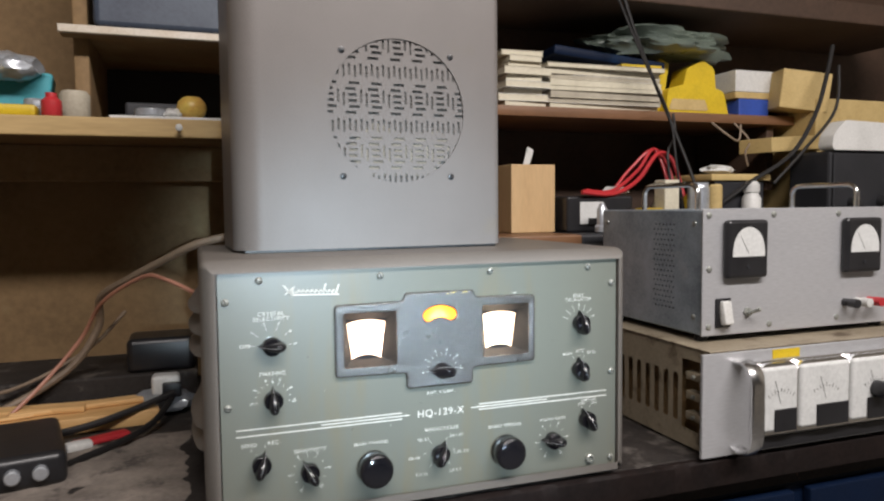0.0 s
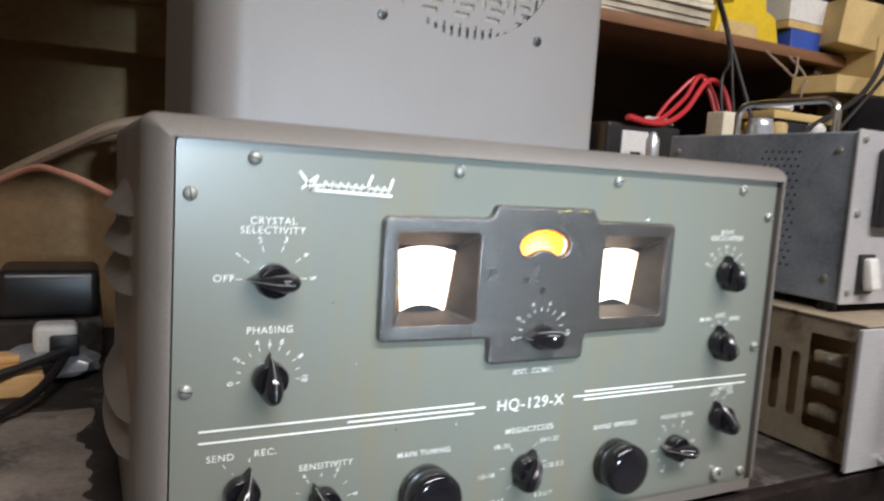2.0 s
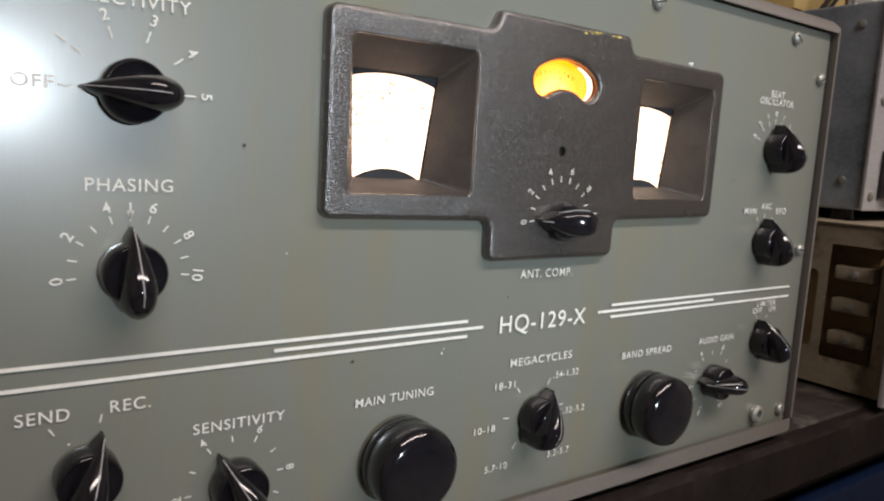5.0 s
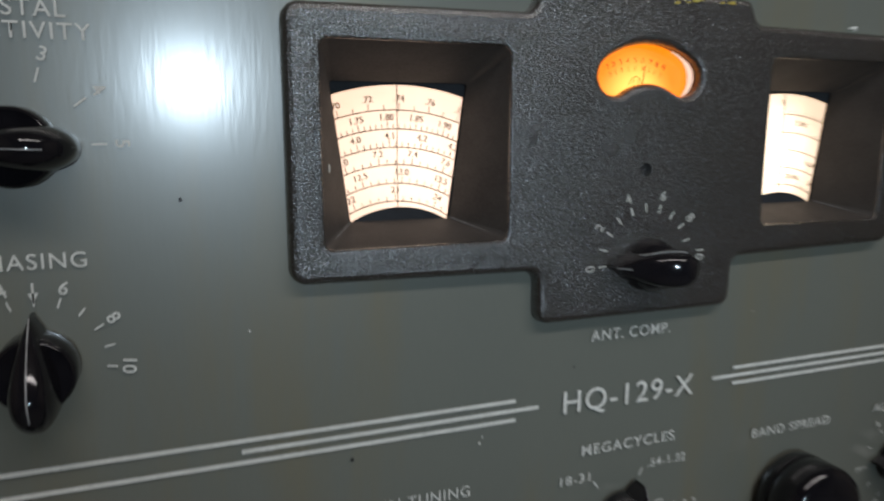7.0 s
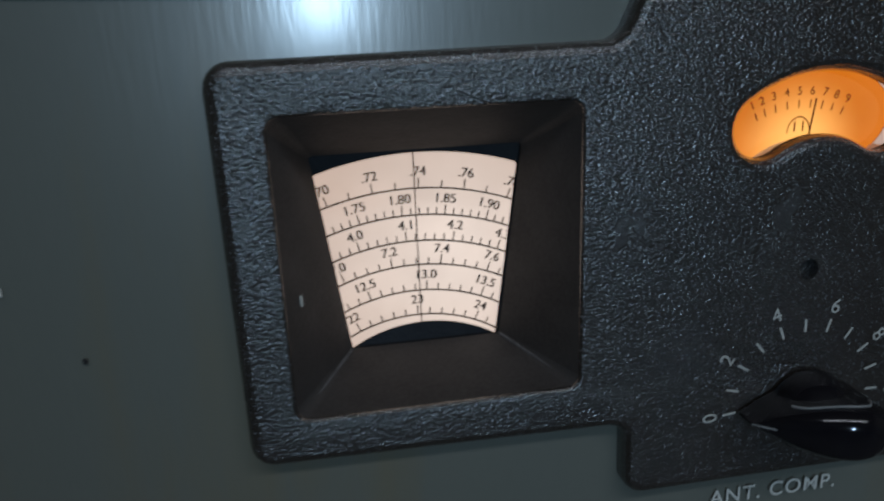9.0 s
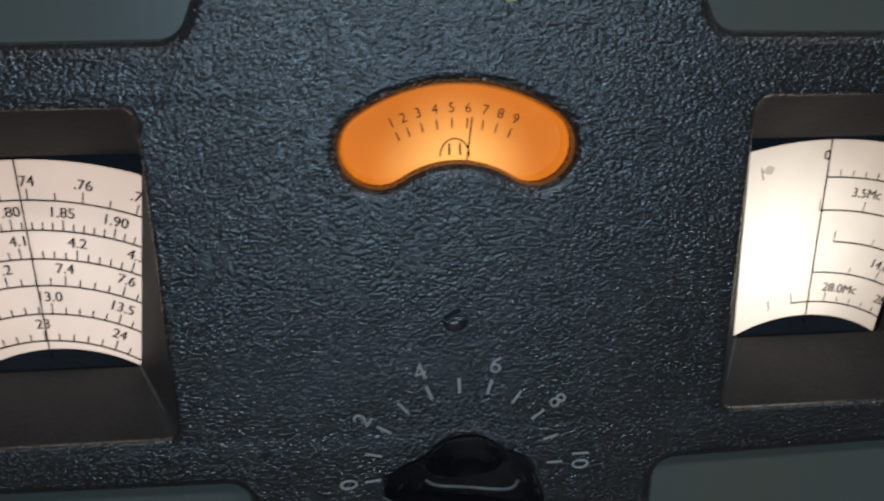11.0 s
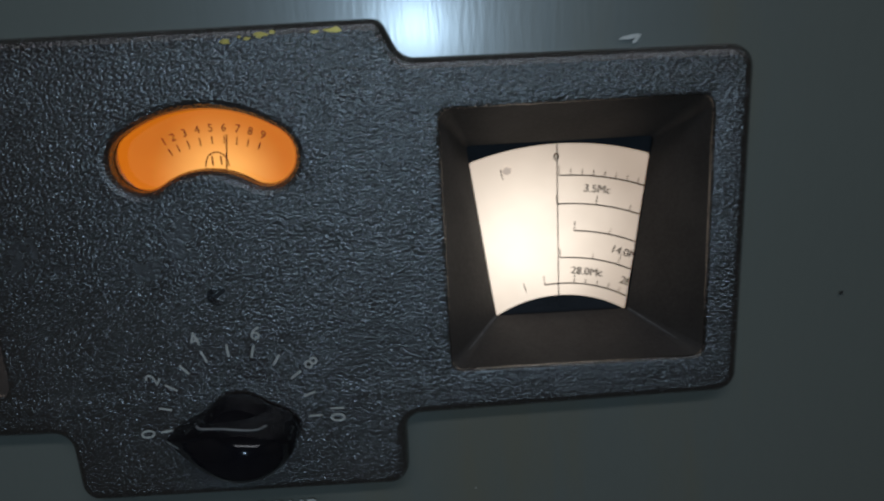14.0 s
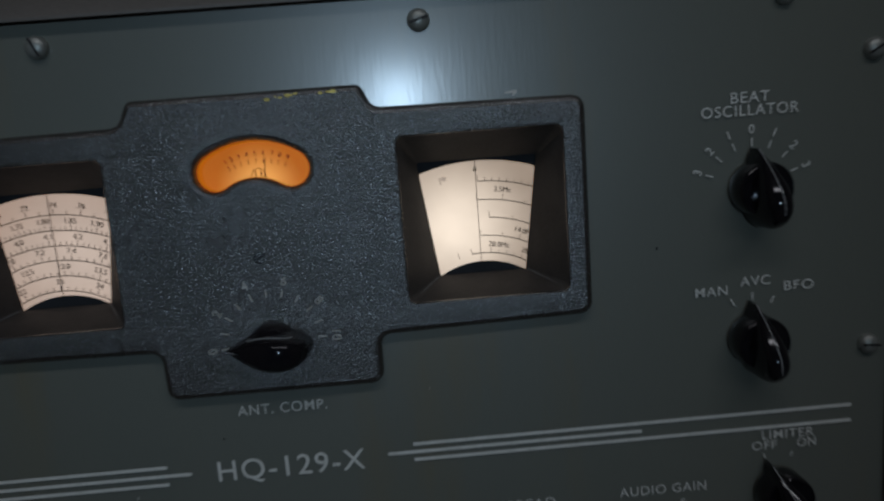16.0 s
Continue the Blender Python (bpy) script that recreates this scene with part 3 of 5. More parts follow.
bz = bmesh.new()
steps = ((0.0, 0.0004), (0.0, -0.0028), (0.0004, -0.0042), (0.0012, -0.0051), (0.0024, -0.0055))
outer = [ring_at(bz, rounded(outline, orad, i, 7), y) for i, y in steps]
bridge(bz, outer)
windows = []
funnels = []
for wx in (-0.0789, 0.0855):
    mouth = [(wx - 0.0298, 0.9230), (wx + 0.0298, 0.9230), (wx + 0.0298, 0.9838), (wx - 0.0298, 0.9838)]
    throat = [(wx - 0.0173, 0.9284), (wx + 0.0173, 0.9284), (wx + 0.0233, 0.9734), (wx - 0.0233, 0.9734)]
    w = [ring_at(bz, rounded(mouth, [0.0025] * 4, i, 4), y) for i, y in ((-0.0010, -0.0055), (-0.0005, -0.0054), (-0.0001, -0.0050), (0.0, -0.0045))]
    bridge(bz, w)
    windows.append(w[0])
    funnels.append((mouth, throat))
km = [ring_at(bz, kidney(g), y) for g, y in ((0.0022, -0.0055), (0.0012, -0.0052), (0.0004, -0.0043), (0.0, -0.0028))]
bridge(bz, km)
hl = [ring_at(bz, [(0.0028 + 0.0024 * math.cos(a * math.pi / 10), 0.9447 + 0.0024 * math.sin(a * math.pi / 10)) for a in range(20)], y) for y in (-0.0055, -0.0020)]
bridge(bz, hl)
bz.faces.new(hl[1])
fill(bz, [outer[-1]] + windows + [km[0], hl[0]])
bezel = part("bezel", bz, WRINKLE, radio, "black wrinkle-finish cast bezel, paint worn to brass at its top")
for mouth, throat in funnels:
    fb = bmesh.new()
    loops = [ring_at(fb, rounded(mouth, [0.0025] * 4, 0, 4), -0.0045),
             ring_at(fb, rounded(throat, [0.0008] * 4, 0, 4), 0.0155), ring_at(fb, rounded(throat, [0.0008] * 4, -0.0004, 4), 0.0164)]
    bridge(fb, loops)
    part("window_slope", fb, FUNNEL, bezel, "smooth dark sloping window frame")
    for side in (0, 1):
        (mx, mz), (tx, tz) = mouth[side], throat[side]
        inward = 1 if side == 0 else -1
        crease = [Vector((mx + (tx - mx) * u + inward * 0.0002, -0.0045 + 0.0200 * u - 0.0002, mz + (tz - mz) * u + 0.0003)) for u in (0.06, 0.2, 0.4, 0.6, 0.8, 0.97)]
        part("rubbed_corner", sweep(crease, 0.00032, 6), RUBBED, bezel, "greyish rubbed corner of the window frame")
part("pale_chip", box(-0.1068, -0.1056, -0.0003, 0.0009, 0.9457, 0.9481, 0.0002), DIM_PAINT, bezel, "small pale chip in the window slope")
rim = bmesh.new()
bridge(rim, [ring_at(rim, kidney(g), y) for g, y in ((0.0, -0.0028), (0.0002, -0.0012), (0.0022, -0.0008))])
# strip that glows by itself to paint bulb light on the right inner wall
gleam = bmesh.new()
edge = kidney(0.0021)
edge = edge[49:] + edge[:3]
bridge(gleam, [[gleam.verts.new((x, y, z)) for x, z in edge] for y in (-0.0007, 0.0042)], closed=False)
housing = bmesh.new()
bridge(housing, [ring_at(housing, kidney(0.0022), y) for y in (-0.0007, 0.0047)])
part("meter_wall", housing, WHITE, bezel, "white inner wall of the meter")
part("housing_glow_strip", gleam, HOUSING_GLOW, bezel, "painted glow of bulb light on the white inner edge of the meter")
part("meter_rim", rim, FELT, bezel, "dull dark edge of the meter opening")
part("adjusting_screw", bar(bmesh.new(), 0.0028, 0.9447, 0.0040, 0.0009, -0.0024, 35), INK, bezel)
wear = bmesh.new()
for cx, cz, cw, ch in ((0.0345, 1.0014, 0.0042, 0.0014), (0.0308, 1.0012, 0.0024, 0.0010), (0.0195, 1.0012, 0.0034, 0.0013), (0.0165, 1.0006, 0.0018, 0.0009), (0.0118, 1.0002, 0.0024, 0.0015),
                       (0.0220, 1.0016, 0.0016, 0.0009), (0.0150, 1.0010, 0.0010, 0.0006)):
    fleck(wear, cx, cz, cw, ch, -0.0054, 3)
part("worn_paint", wear, BRASS, bezel, "spots of bare yellow metal", pose(0, -0.00035, 0), "stuff")


def ant_scale():
    x, z, y = 0.0044, 0.9136, -0.0058
    for v in range(11):
        part("scale_mark", ticks([186 - 18.6 * v], x, z, 0.0164, 0.0195, 0.0005, y), DIM_PAINT, bezel)
    for v in (0, 2, 4, 6, 8, 10):
        a = 186 - 18.6 * v
        r = 0.0227 if v < 10 else 0.0232
        write("numeral", str(v), x + r * math.cos(radians(a)), y, z + r * math.sin(radians(a)), 0.0034, DIM_PAINT, bezel, None, a - 90, 0.0)


ant_scale()


# dial faces, masks and their printed scales
def fan(x, zc, r0, r1, half0, half1, y):
    """Lit part of a dial: an arched strip with straight sides."""
    bm = bmesh.new()
    n = 20
    lo, hi = [], []
    for k in range(n + 1):
        u = -1 + 2 * k / n
        xa, xb = u * half0, u * half1
        lo.append(bm.verts.new((x + xa, y, zc + math.sqrt(r0 * r0 - xa * xa))))
        hi.append(bm.verts.new((x + xb, y, zc + math.sqrt(r1 * r1 - xb * xb))))
    for k in range(n):
        bm.faces.new((lo[k], lo[k + 1], hi[k + 1], hi[k]))
    return bm


ZC, YD = 0.9003, 0.0172


def arc_line(bm, x, r, a0, a1, w, y):
    n = max(4, int(abs(a1 - a0) / 0.05))
    pts = [(a0 + (a1 - a0) * k / n) for k in range(n + 1)]
    lo = [bm.verts.new((x + (r - w / 2) * math.sin(a), y, ZC + (r - w / 2) * math.cos(a))) for a in pts]
    hi = [bm.verts.new((x + (r + w / 2) * math.sin(a), y, ZC + (r + w / 2) * math.cos(a))) for a in pts]
    for k in range(n):
        bm.faces.new((lo[k], lo[k + 1], hi[k + 1], hi[k]))


def half_width(r):
    return 0.0170 + (0.0229 - 0.0170) * (r - 0.0328) / 0.0395


def dial(name, x, paper, label):
    d = part(name, fan(x, ZC, 0.0323, 0.0723, 0.0171, 0.0229, YD), paper, radio, label)
    mask = bmesh.new()
    hole_ring = []
    for k in range(21):
        u = -1 + 2 * k / 20
        hole_ring.append((x + u * 0.0171, ZC + math.sqrt(0.0323 ** 2 - (u * 0.0171) ** 2)))
    for k in range(21):
        u = 1 - 2 * k / 20
        hole_ring.append((x + u * 0.0229, ZC + math.sqrt(0.0723 ** 2 - (u * 0.0229) ** 2)))
    soft_ring = []
    for k, (px, pz) in enumerate(hole_ring):
        if k in (0, 20, 21, 41):
            (ax, az), (bx, bz_) = hole_ring[k - 1], hole_ring[(k + 1) % 42]
            la, lb = 0.0011 / math.hypot(ax - px, az - pz), 0.0011 / math.hypot(bx - px, bz_ - pz)
            (ax, az), (bx, bz_) = (px + (ax - px) * la, pz + (az - pz) * la), (px + (bx - px) * lb, pz + (bz_ - pz) * lb)
            soft_ring += [((1 - v) ** 2 * ax + 2 * v * (1 - v) * px + v * v * bx, (1 - v) ** 2 * az + 2 * v * (1 - v) * pz + v * v * bz_) for v in (0, 0.25, 0.5, 0.75, 1)]
        else:
            soft_ring.append((px, pz))
    a = ring_at(mask, [(x - 0.03, 0.917), (x + 0.03, 0.917), (x + 0.03, 0.985), (x - 0.03, 0.985)], YD - 0.0006)
    b = ring_at(mask, soft_ring, YD - 0.0006)
    fill(mask, [a, b])
    part("dial_mask", mask, FELT, d, "dark dial mask")
    part("hairline", box(x - 0.00072, x - 0.00048, YD - 0.0011, YD - 0.0009, 0.9310, 0.9730), INK, d)
    return d


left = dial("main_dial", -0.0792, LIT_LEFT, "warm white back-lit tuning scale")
rows = ((0.0643, 0.7368, 8.00, 0.68, 0.01, 12, 2, ((0.70, ".70"), (0.72, ".72"), (0.74, ".74"), (0.76, ".76"), (0.78, ".78"))),
        (0.0582, 1.812, 3.32, 1.70, 0.01, 25, 5, ((1.75, "1.75"), (1.80, "1.80"), (1.85, "1.85"), (1.90, "1.90"))),
        (0.0522, 4.116, 2.05, 3.92, 0.02, 20, 5, ((4.0, "4.0"), (4.1, "4.1"), (4.2, "4.2"), (4.3, "4.3"))),
        (0.0465, 7.295, 1.205, 6.9, 0.05, 17, 2, ((7.0, "7.0"), (7.2, "7.2"), (7.4, "7.4"), (7.6, "7.6"))),
        (0.0403, 12.91, 0.650, 12.1, 0.1, 16, 5, ((12.5, "12.5"), (13.0, "13.0"), (13.5, "13.5"))),
        (0.0343, 23.0, 0.405, 21.6, 0.2, 14, 5, ((22, "22"), (23, "23"), (24, "24"))))
PIVOT = -0.0805
for r, mid, per, first, step, count, every, names in rows:
    lo, hi = (math.asin((side * half_width(r) - 0.0792 - PIVOT) / r) for side in (-1, 1))
    bm = bmesh.new()
    arc_line(bm, PIVOT, r, lo, hi, 0.00038, YD - 0.0003)
    for k in range(count):
        v = first + k * step
        a = (v - mid) * per
        if lo + 0.01 < a < hi - 0.01:
            near = min(abs(v - q) for q, _ in names) < step * 0.2
            ticks([90 - math.degrees(a)], PIVOT, ZC, r, r + (0.0023 if near else 0.0016), 0.00030, YD - 0.0003, bm)
    part("scale_line", bm, INK, left, kind="stuff")
    for v, text in names:
        a = (v - mid) * per
        if lo - 0.02 < a < hi + 0.01:
            write("numeral", text, PIVOT + (r + 0.0038) * math.sin(a), YD - 0.0003, ZC + (r + 0.0038) * math.cos(a), 0.0021, INK, left, None, -math.degrees(a), 0.0, 0.00007, "stuff")

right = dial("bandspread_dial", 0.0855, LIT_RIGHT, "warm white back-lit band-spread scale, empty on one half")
for r, a0, marks, longs in ((0.0642, 0.0, [0.045 * k for k in range(1, 9)], ()), (0.0569, -0.012, [0.165, 0.320], (0.165,)), (0.0498, 0.075, [0.26], (0.075,)),
                            (0.0426, 0.0, [0.20, 0.36], (0.36,)), (0.0356, -0.115, [0.085 * k + 0.10 for k in range(6)], (0.10, 0.44))):
    edge = math.asin(half_width(r) / r)
    bm = bmesh.new()
    arc_line(bm, 0.0855, r, a0, edge, 0.00036, YD - 0.0003)
    ticks([90 - math.degrees(a0)], 0.0855, ZC, r, r + 0.0024, 0.00022, YD - 0.0003, bm)
    for a in marks:
        if a < edge - 0.01:
            ticks([90 - math.degrees(a)], 0.0855, ZC, r, r + (0.0023 if a in longs else 0.0015), 0.00022, YD - 0.0003, bm)
    part("scale_line", bm, INK, right, kind="stuff")
bm = ticks([90 + 12.6], 0.0855, ZC, 0.0655, 0.0682, 0.00022, YD - 0.0003)
ticks([90 + 15], 0.0855, ZC, 0.0349, 0.0373, 0.00022, YD - 0.0003, bm)
part("scale_line", bm, INK, right, kind="stuff")
for text, a, r in (("0", -0.010, 0.0690), ("3.5Mc", 0.16, 0.0610), ("14.0Mc", 0.388, 0.0463), ("28.0Mc", 0.18, 0.0391), ("28.1", 0.475, 0.0392)):
    write("numeral", text, 0.0855 + r * math.sin(a), YD - 0.0003, ZC + r * math.cos(a), 0.0020, INK, right, None, -math.degrees(a) * 0.9, 0.0, 0.00005, "stuff")
smudge = bmesh.new()
fleck(smudge, 0.0722, 0.9665, 0.0030, 0.0024, YD - 0.00025, 20)
part("burn_mark", smudge, mat("scorched_paper", (0.35, 0.22, 0.12), rough=0.7, emit=(0.84, 0.66, 0.50), power=DIAL * 0.92), right)

meter_bm = bmesh.new()
fill(meter_bm, [ring_at(meter_bm, kidney(0.0024), 0.0046)])
meter = part("signal_meter", meter_bm, LIT_METER, radio, "orange back-lit signal meter scale")
MX, MC = CX + 0.0011, 0.9538
bm = bmesh.new()
for k in range(9):
    a = -24.5 + 50 * (0, 0.095, 0.21, 0.335, 0.46, 0.585, 0.715, 0.83, 0.95)[k]
    ticks([90 - a], MX, MC, 0.0246, 0.0264, 0.00026, 0.0043, bm)
    write("numeral", str(k + 1), MX + 0.0283 * math.sin(radians(a)), 0.0043, MC + 0.0283 * math.cos(radians(a)), 0.0018, BROWN_INK, meter, None, -a, 0.0)
part("scale_line", bm, BROWN_INK, meter, kind="stuff")
badge = bmesh.new()
arc = [(MX - 0.0002 + 0.0027 * math.cos(k * math.pi / 16), 0.9732 + 0.0033 * math.sin(k * math.pi / 16)) for k in range(17)]
for (x0, z0), (x1, z1) in zip(arc, arc[1:]):
    bar(badge, (x0 + x1) / 2, (z0 + z1) / 2, math.hypot(x1 - x0, z1 - z0) * 1.1, 0.00028, 0.0043, math.degrees(math.atan2(z1 - z0, x1 - x0)))
bar(badge, MX - 0.0012, 0.9745, 0.0004, 0.0022, 0.0043)
bar(badge, MX + 0.0008, 0.9745, 0.0004, 0.0022, 0.0043)
part("badge", badge, BROWN_INK, meter)
part("needle", box(-0.00014, 0.00014, 0.0036, 0.0038, -0.010, 0.0062), BROWN_INK, meter, "", pose(MX + 0.0022, 0, 0.9742, 0, 7, 0))


# ---- knobs ----
def grip_width(u, half, wide):
    """Half width of the tear-drop grip from its round tail (0) to its tip (1), widest at wide."""
    if u < wide:
        return half * math.sqrt(max(0.0, 1 - ((wide - u) / wide) ** 2.2))
    return half * (1 - ((u - wide) / (1 - wide)) ** 1.9)


def grip_height(u, high, rise):
    if u < rise:
        return high * (0.42 + 0.58 * math.sqrt(max(0.0, 1 - ((rise - u) / rise) ** 2)))
    return high * (1 - 0.66 * max(0.0, (u - 0.36) / 0.64) ** 1.5)


def knob_body(tip, tail, base, half, high, domed=False):
    """Pointer knob: a round drum, dished or domed, and a steep tear-drop grip across it; the tip points along +x before it is turned."""
    drum = high * 0.50
    wide, crown, flank = (0.42, 0.42, 0.55) if domed else (0.34, 0.55, 0.72)
    if domed:
        bm = lathe([(base * 0.95, 0.0006), (base, 0.0016)] + [(base * math.cos(k * math.pi / 20), 0.0026 + (drum + 0.0010) * math.sin(k * math.pi / 20)) for k in range(11)], pose(0, 0, 0, 90), 36)
    else:
        bm = lathe([(base * 0.97, 0.0008), (base, 0.0016), (base * 0.985, drum - 0.0012), (base * 0.95, drum - 0.0003), (base * 0.90, drum), (base * 0.84, drum - 0.0004),
                    (base * 0.5, drum - 0.0014), (0, drum - 0.0017)], pose(0, 0, 0, 90), 36)
    rings = []
    n = 30
    for i in range(n + 1):
        u = 0.5 - 0.5 * math.cos(math.pi * i / n)
        x = tail + (tip - tail) * u
        w = max(grip_width(u, half, wide), 0.0004)
        h = grip_height(u, high, 0.34)
        ring = []
        for k in range(17):
            a = math.pi * k / 16
            c, s = math.cos(a), math.sin(a)
            ring.append(bm.verts.new((x, -(0.0010 + (h - 0.0010) * abs(s) ** crown), w * math.copysign(abs(c) ** flank, c))))
        rings.append(ring)
    bridge(bm, rings)
    bm.faces.new(rings[0])
    bm.faces.new(rings[-1])
    return bm


def knob_line(tip, tail, high, first=9):
    bm = bmesh.new()
    rings = []
    for i in range(first, 31):
        u = 0.5 - 0.5 * math.cos(math.pi * i / 30)
        x = tail + (tip - tail) * u
        rings.append([bm.verts.new((x, -(grip_height(u, high, 0.34) + 0.00012), s * 0.00019)) for s in (-1, 1)])
    bridge(bm, rings, closed=False)
    return bm


body_mesh = line_mesh = None
for name, x, z, y, turn in (("crystal", -0.186, 0.954, 0, 178), ("phasing", -0.186, 0.8955, 0, 91), ("send", -0.200, 0.827, 0, 72), ("sensitivity", -0.149, 0.812, 0, 118),
                            ("band", 0.002, 0.8135, 0, 66), ("audio", 0.1485, 0.8115, 0, 176), ("limiter", 0.1965, 0.8325, 0, 112), ("avc", 0.1865, 0.897, 0, 97),
                            ("beat", 0.1875, 0.9550, 0, 97)):
    m = pose(x, y - 0.0005, z) @ pose(0, 0, 0, 0, -turn, 0)
    k = part("pointer_knob", body_mesh or knob_body(0.0150, -0.0146, 0.0102, 0.0060, 0.0215), BAKELITE, radio, "glossy black pointer knob with a white line", m)
    body_mesh = k.data
    p = part("pointer_line", line_mesh or knob_line(0.0150, -0.0146, 0.0215), FILL, k, "", m)
    line_mesh = p.data
m = pose(0.0046, -0.0055, 0.9117) @ pose(0, 0, 0, 0, -178, 0)
k = part("pointer_knob", knob_body(0.0162, -0.0140, 0.0094, 0.0067, 0.0178, True), BAKELITE, radio, "small glossy black pointer knob on the bezel", m)
part("pointer_line", knob_line(0.0162, -0.0140, 0.0178, 23), FILL, k, "", m)
edge_path = []
for i in range(21):
    x = -0.0082 + 0.0165 * i / 20
    u = (x + 0.0140) / 0.0302
    lift = (abs(i - 10) / 10) ** 8
    edge_path.append(Vector((x, -(grip_height(u, 0.0178, 0.34) * (0.76 - 0.14 * lift)), -(grip_width(u, 0.0067, 0.42) * (0.955 + 0.03 * lift)))))
part("worn_edge", sweep(edge_path, 0.00024, 6), FILL, k, "pale worn edge", m)
for x, z in ((-0.0775, 0.808), (0.0858, 0.807)):
    prof = [(0.0172, 0.0010), (0.0188, 0.0020), (0.0192, 0.0060), (0.0192, 0.0067), (0.0186, 0.0078), (0.0192, 0.0084), (0.0192, 0.0175), (0.0182, 0.0202), (0.0150, 0.0216), (0.0080, 0.0224), (0, 0.0226)]
    part("tuning_knob", lathe(prof, pose(x, -0.0005, z, 90), 48), BAKELITE, radio, "large round glossy black tuning knob")

# marks and numerals round the knobs
YM = YL


def scale(x, z, values, angle, r_tick=(0.0165, 0.0195), r_text=0.0222, size=0.0036, all_ticks=()):
    for v in all_ticks or [v for v, _ in values]:
        part("scale_mark", ticks([angle(v)], x, z, r_tick[0], r_tick[1], 0.0005, YM), PAINT, panel)
    for v, text in values:
        if text:
            a = angle(v)
            write("numeral", text, x + r_text * math.cos(radians(a)), YM, z + r_text * math.sin(radians(a)), size, PAINT, panel, None, a - 90, 0.012)


scale(-0.186, 0.954, [(1, "1"), (2, "2"), (3, "3"), (4, "4"), (5, "5")], lambda v: 179 - 35.5 * v, (0.0170, 0.0208), 0.0245, 0.0036, (0, 1, 2, 3, 4, 5))
write("numeral", "OFF", -0.2135, YM, 0.9550, 0.0040, PAINT, panel, 0.0115)
scale(-0.186, 0.8955, [(0, "0"), (2, "2"), (4, "4"), (6, "6"), (8, "8"), (10, "10")], lambda v: 187 - 19.4 * v, (0.0165, 0.0192), 0.0222, 0.0036, (0, 1, 2, 3, 4, 5, 6, 7, 8, 9, 10))
arrow = ticks([90], -0.186, 0.8955, 0.0185, 0.0228, 0.0006, YM)
arrow.faces.new([arrow.verts.new((-0.186 + a, YM, 0.8955 + b)) for a, b in ((-0.0012, 0.0200), (0, 0.0172), (0.0012, 0.0200))])
part("arrow_mark", arrow, PAINT, panel)
scale(-0.200, 0.827, [(0, ""), (1, "")], lambda v: 122 - 46 * v, (0.0175, 0.0205))
for kx, kz in ((-0.149, 0.812), (0.1485, 0.8115)):
    scale(kx, kz, [(v, str(v)) for v in (0, 2, 4, 6, 8, 10)], lambda v: 245 - 30 * v, (0.0165, 0.0190), 0.0218, 0.0032, tuple(range(11)))
scale(0.002, 0.8135, [(v, "") for v in range(6)], lambda v: (62, 8, -50, 230, 176, 128)[v], (0.0165, 0.0200))
scale(0.1865, 0.9550, [(-3, "3"), (-2, "2"), (-1, "1"), (0, "0"), (1, "1"), (2, "2"), (3, "3")], lambda v: 90 - 23.5 * v, (0.0155, 0.0185), 0.0218, 0.0032)
scale(0.1865, 0.897, [(-1, ""), (0, ""), (1, "")], lambda v: 90 - 28 * v, (0.0150, 0.0180))
scale(0.1965, 0.8325, [(-1, ""), (1, "")], lambda v: 90 - 20 * v, (0.0150, 0.0172))


# ---- loudspeaker on the receiver ----
SPK = pose(-0.041, 0.110, 1.0462, 0, 0, 1.5)
speaker = new("loudspeaker")
speaker.matrix_basis = PLACES[speaker] = SPK
tagged(speaker, "grey enamelled loudspeaker box with a round slotted grille", "loudspeaker")
SW, SH, SD = 0.174, 0.358, 0.215
GX, GZ, GR = 0.030, 0.176, 0.0905


def speaker_shell():
    """Case with rounded upright edges and a round opening in front; the plan is rounded, so it is built in slices upwards."""
    bm = bmesh.new()
    plan = rounded([(-SW, 0.0), (SW, 0.0), (SW, SD), (-SW, SD)], [0.034, 0.010, 0.010, 0.034], 0, 8)
    plan = plan[-1:] + plan[:-1]
    rows = [[bm.verts.new((x, y, z)) for x, y in plan] for z in (0.003, SH)]
    n = len(plan)
    front = None
    for k in range(n):
        a, b = rows[0][k], rows[0][(k + 1) % n]
        c, d = rows[1][(k + 1) % n], rows[1][k]
        if abs(a.co.y) < 1e-6 and abs(b.co.y) < 1e-6 and (b.co - a.co).length > 0.1:
            front = [a, b, c, d]
        else:
            bm.faces.new((a, b, c, d))
    bm.faces.new(rows[0][::-1])
    bm.faces.new(rows[1])
    hole = [[bm.verts.new((GX + GR * math.cos(2 * math.pi * k / 64), y, GZ + GR * math.sin(2 * math.pi * k / 64))) for k in range(64)] for y in (0.0, 0.0015)]
    bridge(bm, hole)
    fill(bm, [front, hole[0]])
    return bm


part("case", speaker_shell(), SPEAKER, speaker, "", SPK)


